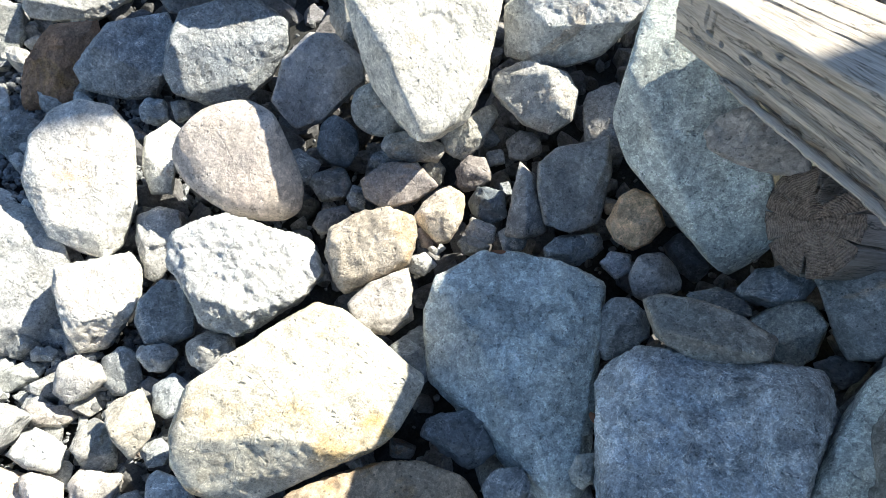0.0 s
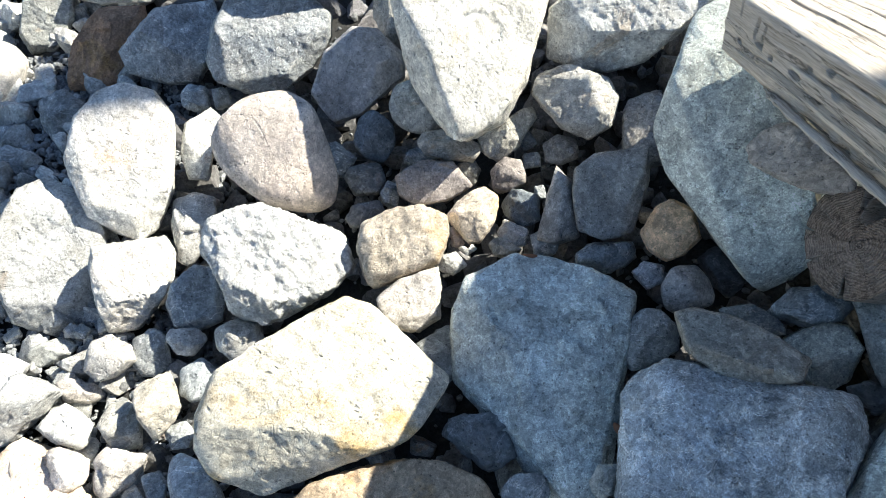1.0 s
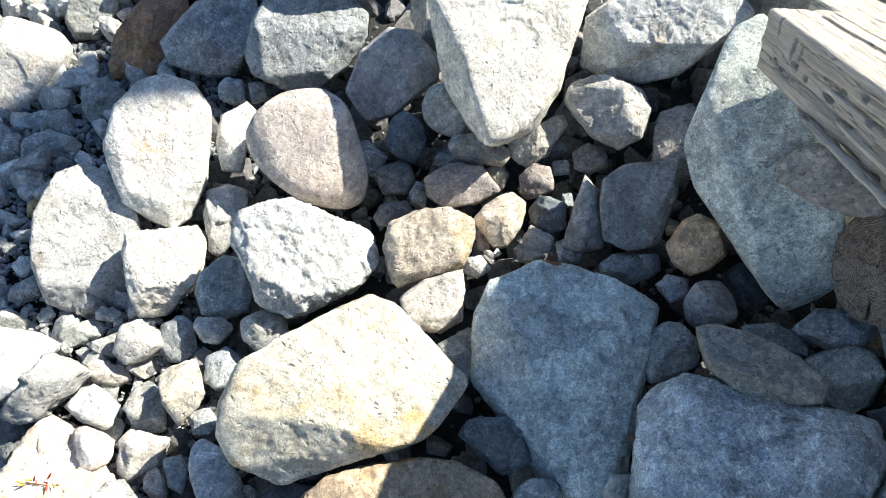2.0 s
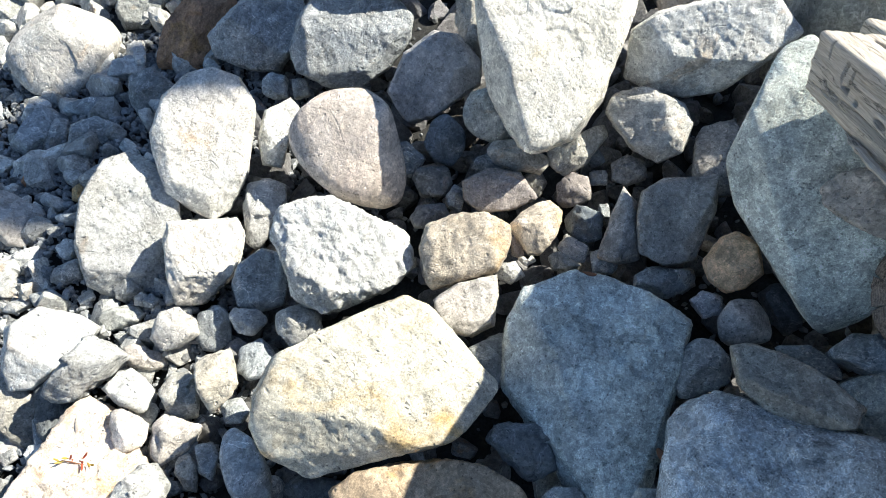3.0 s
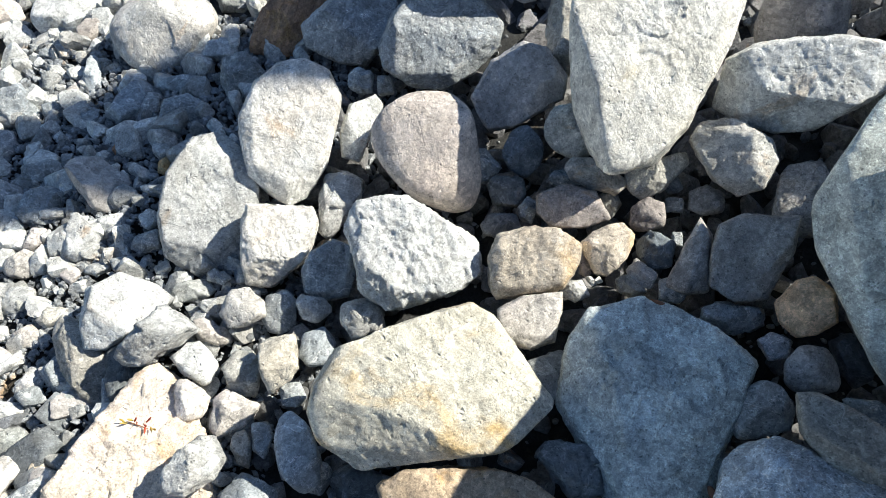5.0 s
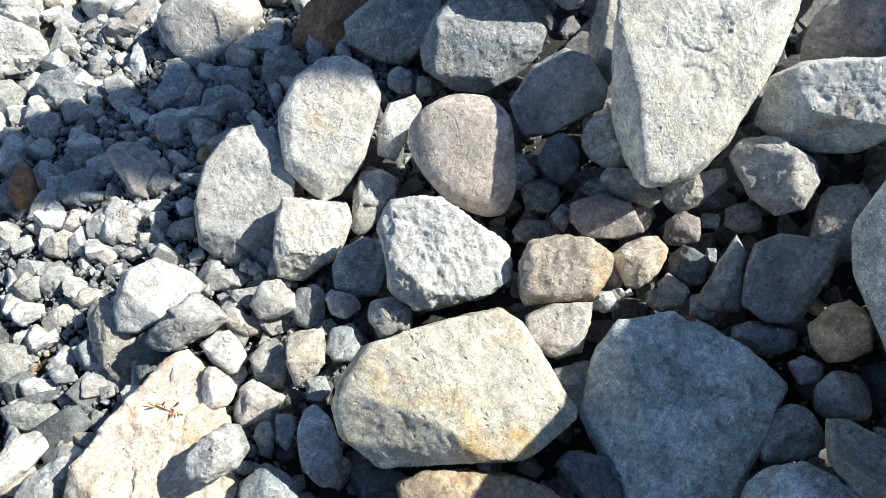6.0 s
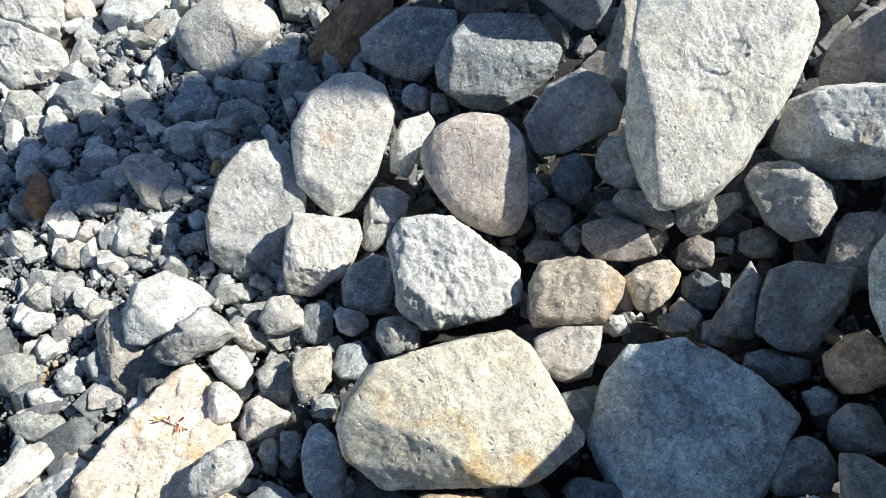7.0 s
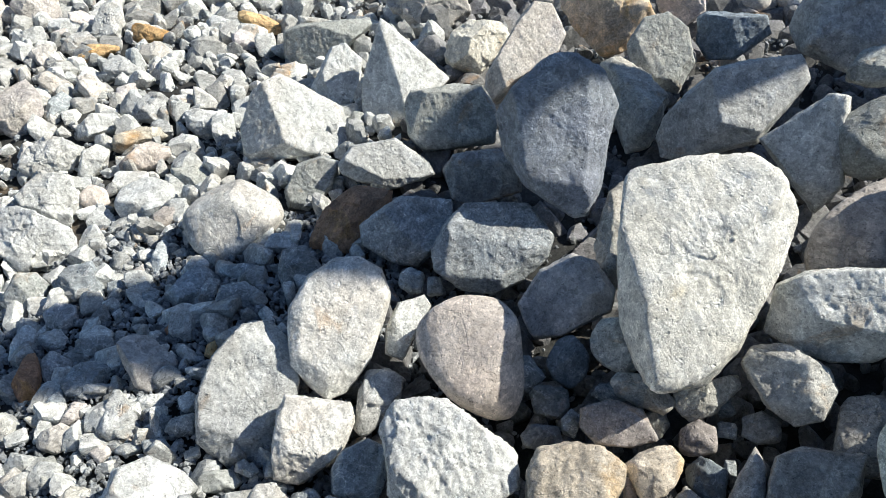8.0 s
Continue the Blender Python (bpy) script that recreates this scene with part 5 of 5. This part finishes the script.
def log(at, way, length, radius):
    """A round log; at: the middle of its sawn end, way: from that end into the log."""
    angles = np.linspace(0, 2 * math.pi, 240, endpoint=False)
    profile = np.column_stack((np.cos(angles), np.sin(angles))) * radius

    def skin(p, inside):
        a = np.arctan2(p[:, 2], p[:, 1])
        grow = 1 + 0.05 * np.sin(2 * a + 0.6) + 0.03 * np.sin(3 * a + 2) + 0.02 * fractal(np.column_stack((np.cos(a) * 3, np.sin(a) * 3, p[:, 0] * 2)), 44, 3)
        r = np.linalg.norm(p[:, 1:], axis=1)
        p[:, 1:] *= grow[:, None]
        # drying splits that open towards the rim and run on along the log
        for at_angle, half, deep in ((0.92, 0.085, 0.62), (1.5, 0.1, 0.6), (2.1, 0.03, 0.4), (-2.3, 0.035, 0.6), (2.75, 0.03, 0.35), (-0.6, 0.025, 0.3), (-1.3, 0.02, 0.45)):
            bend = at_angle + 0.05 * value_noise(np.column_stack((p[:, 0] * 5, r * 20, r * 0)), 47)
            near = np.clip(1 - np.abs(a - bend) / (half * (0.25 + 0.75 * r / radius)), 0, 1)
            limit = radius * (1 - deep * near ** 0.6 * np.clip(1.2 - p[:, 0] * 1.1, 0.15, 1))
            p[:, 1:] *= np.minimum(1, limit / np.maximum(r, 1e-4))[:, None]
        face = p[:, 0] < 0.002
        p[:, 0] += face * (0.006 * fractal(p * 30, 50, 4, 0.6) + 0.018 * (r / radius) ** 4)
        # a block has broken out between the two widest splits
        out = face * np.clip(1 - np.abs(a - 1.21) / 0.26, 0, 1) * np.clip((r / radius - 0.5) / 0.2, 0, 1)
        p[:, 0] += 0.06 * np.clip(out * 3, 0, 1)
        return p

    body = new("log", swept("log", profile, list(np.linspace(0, length, 60)), skin, LOG_BARK))
    body.data.materials.append(LOG_END)
    centres = np.zeros(len(body.data.polygons) * 3, np.float32)
    normals = np.zeros(len(body.data.polygons) * 3, np.float32)
    body.data.polygons.foreach_get("center", centres)
    body.data.polygons.foreach_get("normal", normals)
    body.data.polygons.foreach_set("material_index", ((centres.reshape(-1, 3)[:, 0] < 0.03) & (np.abs(normals.reshape(-1, 3)[:, 0]) > 0.6)).astype(np.int32))
    d = Vector(way).normalized()
    across = Vector((0, 0, 1)).cross(d).normalized()
    up = d.cross(across)
    body.matrix_world = Matrix(((d.x, across.x, up.x, at[0]), (d.y, across.y, up.y, at[1]), (d.z, across.z, up.z, at[2]), (0, 0, 0, 1)))
    return tagged(body, "old round log with cracked sawn end showing growth rings", "log")


log((0.863, 1.013, 0.492), (0.80, 0.28, -0.5), 1.1, 0.128)


def shade_trunk(a, w, tall, wide, seed, lean=0.0, narrows=0.02, limbs=((0.35, 1, 0.5), (0.55, -1, 0.7), (0.8, 1, 0.35)), forks=()):
    """An unseen trunk, added so that its long shade crosses the stones. a: metres towards the sun, w: metres across,
    from the camera;
    limbs: share of the height, side and length of its stubs; forks: metres across, height and radius along each lesser
    stem."""
    s, c = math.sin(radians(SUN_AZIMUTH)), math.cos(radians(SUN_AZIMUTH))
    angles = np.linspace(0, 2 * math.pi, 72, endpoint=False)
    profile = np.column_stack((np.cos(angles), np.sin(angles))) * wide

    def skin(p, inside):
        a = np.arctan2(p[:, 2], p[:, 1])
        ridge = 0.035 * np.abs(fractal(np.column_stack((np.cos(a) * 7, np.sin(a) * 7, p[:, 0] * 1.1)), seed, 4)) + 0.06 * fractal(np.column_stack((np.cos(a), np.sin(a), p[:, 0] * 0.7)), seed + 3, 3)
        taper = 1.06 - narrows * p[:, 0] + 0.25 * np.exp(-p[:, 0] * 3)
        p[:, 1:] *= (taper + ridge)[:, None]
        p[:, 0] += np.where(p[:, 0] > tall - 0.1, 0.4 * fractal(p * (0, 3, 3), 66, 3), 0)
        return p

    me = swept("tree_trunk", profile, list(np.linspace(0, tall, 160)), skin, BARK)
    ob = new("tree_trunk", me)
    ob.matrix_world = Matrix.Translation((a * s + w * c, a * c - w * s, -0.1)) @ Matrix.Rotation(radians(lean), 4, Vector((s, c, 0))) @ Euler((0, radians(-90), 0)).to_matrix().to_4x4()
    for high, way, long in limbs:
        ring = np.linspace(0, 2 * math.pi, 14, endpoint=False)
        foot = np.column_stack((np.cos(ring), np.sin(ring))) * wide * 0.2

        def knotty(p, inside):
            p[:, 1:] *= (1.1 - 0.7 * p[:, 0] / (wide + long))[:, None]
            p[:, 1] += 0.04 * value_noise(p * 3, seed + 12)
            return p

        limb = new("limb", swept("limb", foot, list(np.linspace(0, wide + long, 12)), knotty, BARK))
        limb.parent = ob
        turn = Matrix.Rotation(radians(SUN_AZIMUTH), 3, "X")
        along = turn @ Vector((0.35, 0, way))
        limb.matrix_local = Matrix.Translation((tall * high, 0, 0)) @ along.to_track_quat("X", "Z").to_matrix().to_4x4()
    for fork in forks:
        share = np.linspace(0, 1, len(fork))
        fine = np.linspace(0, 1, 60)
        across, up, thick = (np.interp(fine, share, [f[i] for f in fork]) for i in range(3))
        across, up = (np.convolve(np.pad(v, 4, "edge"), np.ones(9) / 9, "valid") for v in (across, up))
        ring = np.column_stack((np.cos(angles), np.sin(angles)))
        heading = np.stack((np.gradient(across), np.gradient(up)), 1)
        heading /= np.linalg.norm(heading, axis=1)[:, None]

        def bent(p, inside):
            i = np.clip(np.round(p[:, 0] * 59).astype(int), 0, 59)
            turn = np.arctan2(p[:, 2], p[:, 1])
            rough = 1 + 0.07 * fractal(np.column_stack((np.cos(turn) * 4, np.sin(turn) * 4, i * 0.12)), seed + 30, 4)
            side, deep = p[:, 1] * thick[i] * rough, p[:, 2] * thick[i] * rough
            cross, high = across[i] + heading[i, 1] * side, up[i] - heading[i, 0] * side
            return np.stack(((a + deep) * s + cross * c, (a + deep) * c - cross * s, high - 0.1), 1)

        stem = new("stem", swept("stem", ring, list(fine), bent, BARK))
        stem.parent = ob
        stem.matrix_parent_inverse = ob.matrix_world.inverted()
    return tagged(ob, "unseen broken-off trunk with furrowed brown bark, added to shade the rocks", "tree trunk", "bare trunks")


# out of view; lean and stems shaped to lay the shade band over the stones
shade_trunk(5.2, -3.86, 8.1, 0.34, 61, 13.5, 0.08, ((0.84, 1, 0.5), (0.92, -1, 0.4)),
           (((-2.8, 4.95, 0.2), (-2.5, 5.03, 0.23), (-2.23, 5.03, 0.24), (-2.31, 5.33, 0.24), (-2.35, 6.3, 0.22), (-2.3, 7.3, 0.15)),
            ((-3.08, 3.2, 0.2), (-3.3, 3.55, 0.17), (-3.34, 3.97, 0.16), (-3.31, 4.33, 0.13))))
# second unseen trunk, added to keep sun off the timber side
shade_trunk(6.0, 0.02, 6.4, 0.46, 81)

# ---- unseen rocks added on the bank side, round and under the timbers ----
# these six block low sun from the gaps
stone("G", (1.22, 0.62, 0.22), 10, 0, 12, (0, 0.2, 60, 0.24, 130, 0.2, 190, 0.22, 250, 0.2, 310, 0.24), low=1.0)
stone("B", (1.28, 1.1, 0.22), 8, 60, 14, (0, 0.22, 70, 0.2, 130, 0.24, 190, 0.2, 260, 0.22, 310, 0.2), low=1.0)
stone("G", (1.15, 1.6, 0.2), 12, 20, 13, (10, 0.24, 60, 0.22, 120, 0.2, 200, 0.2, 260, 0.24, 310, 0.22), low=1.0)
stone("B", (1.22, 1.42, 0.3), 12, 90, 13, (10, 0.2, 60, 0.2, 120, 0.2, 200, 0.2, 260, 0.2, 310, 0.2), low=1.6, high=0.8)
stone("G", (1.02, 2.15, 0.5), 14, -60, 14, (0, 0.3, 50, 0.28, 110, 0.3, 170, 0.27, 230, 0.3, 290, 0.28), low=1.7, high=0.9)
stone("W", (0.95, 2.55, 0.62), 14, -60, 14, (0, 0.3, 50, 0.28, 110, 0.3, 170, 0.22, 230, 0.3, 290, 0.28), low=1.9, high=0.8)
# these two prop the raised timber ends
stone("G", (1.16, 0.42, 0.36), 8, 40, 13, (0, 0.3, 50, 0.32, 110, 0.28, 170, 0.3, 230, 0.32, 290, 0.3), low=1.5, high=0.8)
stone("B", (1.08, 0.4, 0.74), 6, 200, 14, (0, 0.26, 60, 0.24, 120, 0.27, 180, 0.26, 240, 0.25, 300, 0.27), low=1.0, high=1.3)

# ---- smaller stones that fill the gaps ----
bpy.context.view_layer.update()
PLACED = [(o.matrix_world.translation.copy(), max(o.dimensions) * 0.5) for o in scene.objects if o.name.split(".")[0] in ("boulder", "rock", "stone")]


def lump_shapes(level, count, seed):
    rng = np.random.RandomState(seed)
    made = []
    for i in range(count):
        n = rng.normal(size=(5, 3))
        n = np.vstack((n / np.linalg.norm(n, axis=1)[:, None], np.eye(3), -np.eye(3)))
        r = np.concatenate((rng.uniform(0.5, 0.85, 5), rng.uniform(0.8, 1.15, 6)))
        p, t, _ = struck(level, n, r, 14, seed + i, 0.8 if level > 3 else 0.4, (), 2)
        made.append((p, t))
    return made


def open_at(x, y):
    return x < -1.1 - 0.3 * (y - 1)


def fillers():
    rng = np.random.RandomState(77)
    fine, coarse = lump_shapes(4, 12, 500), lump_shapes(3, 12, 600)
    meshes, single = {}, 0
    heaps = {True: ([], []), False: ([], [])}
    spots = []
    for _ in range(9000):
        x, y = rng.uniform(-5.6, 1.7), rng.uniform(-0.1, 5.6)
        open_side = open_at(x, y)
        r = rng.uniform(0.018, 0.07) if open_side else rng.uniform(0.025, 0.075)
        r *= 1 + 0.12 * y + 0.12 * max(0.0, y - 2.2)
        if x > 0.5 and y < 0.35:
            continue
        if any((p.x - x) ** 2 + (p.y - y) ** 2 < (0.36 * big) ** 2 for p, big in PLACED if big > r):
            continue
        if any((u - x) ** 2 + (v - y) ** 2 < (0.68 * (r + q)) ** 2 for u, v, q in spots):
            continue
        spots.append((x, y, r))
    spots.sort(key=lambda s: s[1] - 1.2 * s[2] * 10)
    for x, y, r in spots:
        # mostly dark kinds nearby and in the gaps: shade put into the cobbles' colour
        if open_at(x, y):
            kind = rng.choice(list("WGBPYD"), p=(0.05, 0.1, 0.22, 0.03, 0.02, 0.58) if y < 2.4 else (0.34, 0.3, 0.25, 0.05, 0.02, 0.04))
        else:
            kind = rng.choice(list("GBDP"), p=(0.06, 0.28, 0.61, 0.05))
        m = pose(x, y, land(x, y) + r * (0.2 if open_at(x, y) else 0.02), *rng.uniform(0, 360, 3)) @ Matrix.Diagonal((r * rng.uniform(0.95, 1.35), r, r * rng.uniform(0.6, 0.9), 1))
        i = rng.randint(12)
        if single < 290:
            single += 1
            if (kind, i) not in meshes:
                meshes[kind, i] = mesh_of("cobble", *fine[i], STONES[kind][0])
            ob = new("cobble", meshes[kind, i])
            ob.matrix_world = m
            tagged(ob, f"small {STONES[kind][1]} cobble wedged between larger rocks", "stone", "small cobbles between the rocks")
        else:
            p, t = coarse[i]
            mm = np.array(m)
            points, triangles = heaps[bool(open_at(x, y))]
            triangles.append(t + sum(map(len, points)))
            points.append(p @ mm[:3, :3].T + mm[:3, 3])
    for in_open, material, words in ((True, RUBBLE, "loose pale grey rubble stones on the gravel slope"), (False, GAP_SHADE_RUBBLE, "grey rubble deep between the boulders, coloured dark for the gap shade")):
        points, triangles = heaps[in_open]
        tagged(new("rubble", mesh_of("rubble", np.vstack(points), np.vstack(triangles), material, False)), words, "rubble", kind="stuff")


fillers()


def gravel():
    rng = np.random.RandomState(31)
    shapes = lump_shapes(1, 8, 900)
    points, triangles, base = [], [], 0
    for _ in range(26000):
        x, y = (rng.uniform(-3.0, -0.8), rng.uniform(-0.1, 2.4)) if rng.random_sample() < 0.62 else (rng.uniform(-5.8, 1.2), rng.uniform(-0.1, 5.8))
        r = (0.006 + 0.015 * rng.random_sample() ** 2.5) * (1 + 0.15 * y)
        p, t = shapes[rng.randint(8)]
        m = np.array(Euler(rng.uniform(0, 6.28, 3)).to_matrix())
        q = (p * (r * rng.uniform(0.9, 1.3), r, r * 0.75)) @ m.T + (x, y, land(x, y) + r * 0.4)
        points.append(q)
        triangles.append(t + base)
        base += len(q)
    tagged(new("gravel", mesh_of("gravel", np.vstack(points), np.vstack(triangles), GRAVEL, False)), "loose grey gravel between the rocks", "gravel", kind="stuff")


gravel()


def outlying():
    """The stony ground goes on round the pile."""
    rng = np.random.RandomState(93)
    large, small = lump_shapes(2, 10, 1300), lump_shapes(1, 10, 1400)
    points, triangles, base = [], [], 0
    for _ in range(9000):
        x, y = rng.normal(-1.5, 5.0), rng.normal(2.0, 5.0)
        if -5.5 < x < 1.6 and -0.1 < y < 5.5:
            continue
        r = 0.025 + 0.2 * rng.random_sample() ** 5
        if math.hypot(x, y) < 0.8:
            r = min(r, 0.06)
        p, t = (large if r > 0.08 else small)[rng.randint(10)]
        m = np.array(Euler(rng.uniform(0, 6.28, 3)).to_matrix())
        q = (p * (r * rng.uniform(0.9, 1.4), r, r * 0.75)) @ m.T + (x, y, float(land(x, y)) + r * 0.25)
        points.append(q)
        triangles.append(t + base)
        base += len(q)
    tagged(new("scree", mesh_of("scree", np.vstack(points), np.vstack(triangles), RUBBLE)), "scattered grey stones on the ground round the pile", "scree", kind="stuff")


outlying()


# ---- small plants and litter ----
def plain_material(name, colour, second, rough=0.6):
    mat, tree, shader = nodes_of(name)
    noise_node = put(tree, "ShaderNodeTexNoise", Scale=160.0, Detail=4.0)
    tree.links.new(blend(tree, span(tree, noise_node.outputs["Fac"], 0.35, 0.65), colour, second), shader.inputs["Base Color"])
    shader.inputs["Roughness"].default_value = rough
    return mat


LEAF_RED = plain_material("red_leaf", (0.42, 0.045, 0.03), (0.5, 0.12, 0.04))
LEAF_YELLOW = plain_material("yellow_green_leaf", (0.36, 0.33, 0.06), (0.45, 0.25, 0.05))
LEAF_DRY = plain_material("dry_leaf", (0.16, 0.07, 0.035), (0.22, 0.1, 0.05), 0.8)


def leaf_mesh(name, length, width, curl, material):
    """A fleshy blade along x, thicker at its middle, that bends upwards."""
    bm = bmesh.new()
    rings = []
    for i in range(7):
        t = i / 6
        w = width * (math.sin(math.pi * (0.08 + 0.88 * t)) ** 0.8) * 0.5
        x, z = length * t, curl * length * t * t
        rings.append([bm.verts.new((x, math.cos(a) * w, z + math.sin(a) * w * 0.3)) for a in (k * math.pi / 4 for k in range(8))])
    for p, q in zip(rings, rings[1:]):
        for k in range(8):
            bm.faces.new((p[k], p[(k + 1) % 8], q[(k + 1) % 8], q[k]))
    bm.faces.new(rings[0][::-1])
    bm.faces.new(rings[-1])
    me = bpy.data.meshes.new(name)
    bm.to_mesh(me)
    bm.free()
    for f in me.polygons:
        f.use_smooth = True
    me.materials.append(material)
    return me


def plant(at):
    root = new("plant")
    root.matrix_world = Matrix.Translation(at) @ Vector((0.2, -0.25, 0.95)).to_track_quat("Z", "Y").to_matrix().to_4x4() @ Matrix.Scale(0.8, 4)
    tagged(root, "tiny red and yellow succulent plant growing on a pale boulder", "plant")
    red = [leaf_mesh("leaf", 0.036, 0.009, c, LEAF_RED) for c in (0.3, 0.6)]
    yellow = leaf_mesh("leaf", 0.03, 0.008, 0.4, LEAF_YELLOW)
    rng = np.random.RandomState(8)
    for i, (dx, dy, turn) in enumerate(((0, 0, 30), (0.008, 0, -60), (0, 0.006, 150), (0.03, -0.02, -40), (0.035, -0.025, -100), (0.04, -0.015, 20), (0.05, -0.035, -70),
                                        (-0.02, 0.005, 170), (-0.03, 0.008, 120), (0.055, -0.045, -30))):
        leaf = new("leaf", yellow if i in (2, 6, 7, 8, 9) else red[i % 2])
        leaf.parent = root
        leaf.matrix_local = pose(dx, dy, 0.004, 0, -rng.uniform(10, 40), turn)
    stem = new("stem", leaf_mesh("stem", 0.09, 0.005, 0.02, LEAF_DRY))
    stem.parent = root
    stem.matrix_local = pose(-0.025, 0.012, 0.002, 0, 0, -38)
    return root


plant((-1.206, 0.425, -0.1165))
for place, turn in (((0.174, 1.119, 0.197), 200), ((0.378, 0.69, 0.098), -60)):
    dry = new("dry_leaf", leaf_mesh("dry_leaf", 0.045, 0.02, 0.25, LEAF_DRY))
    dry.matrix_world = pose(*place, 20, -10, turn)
    tagged(dry, "curled dry brown leaf lying between the stones", "leaf", "fallen leaves")
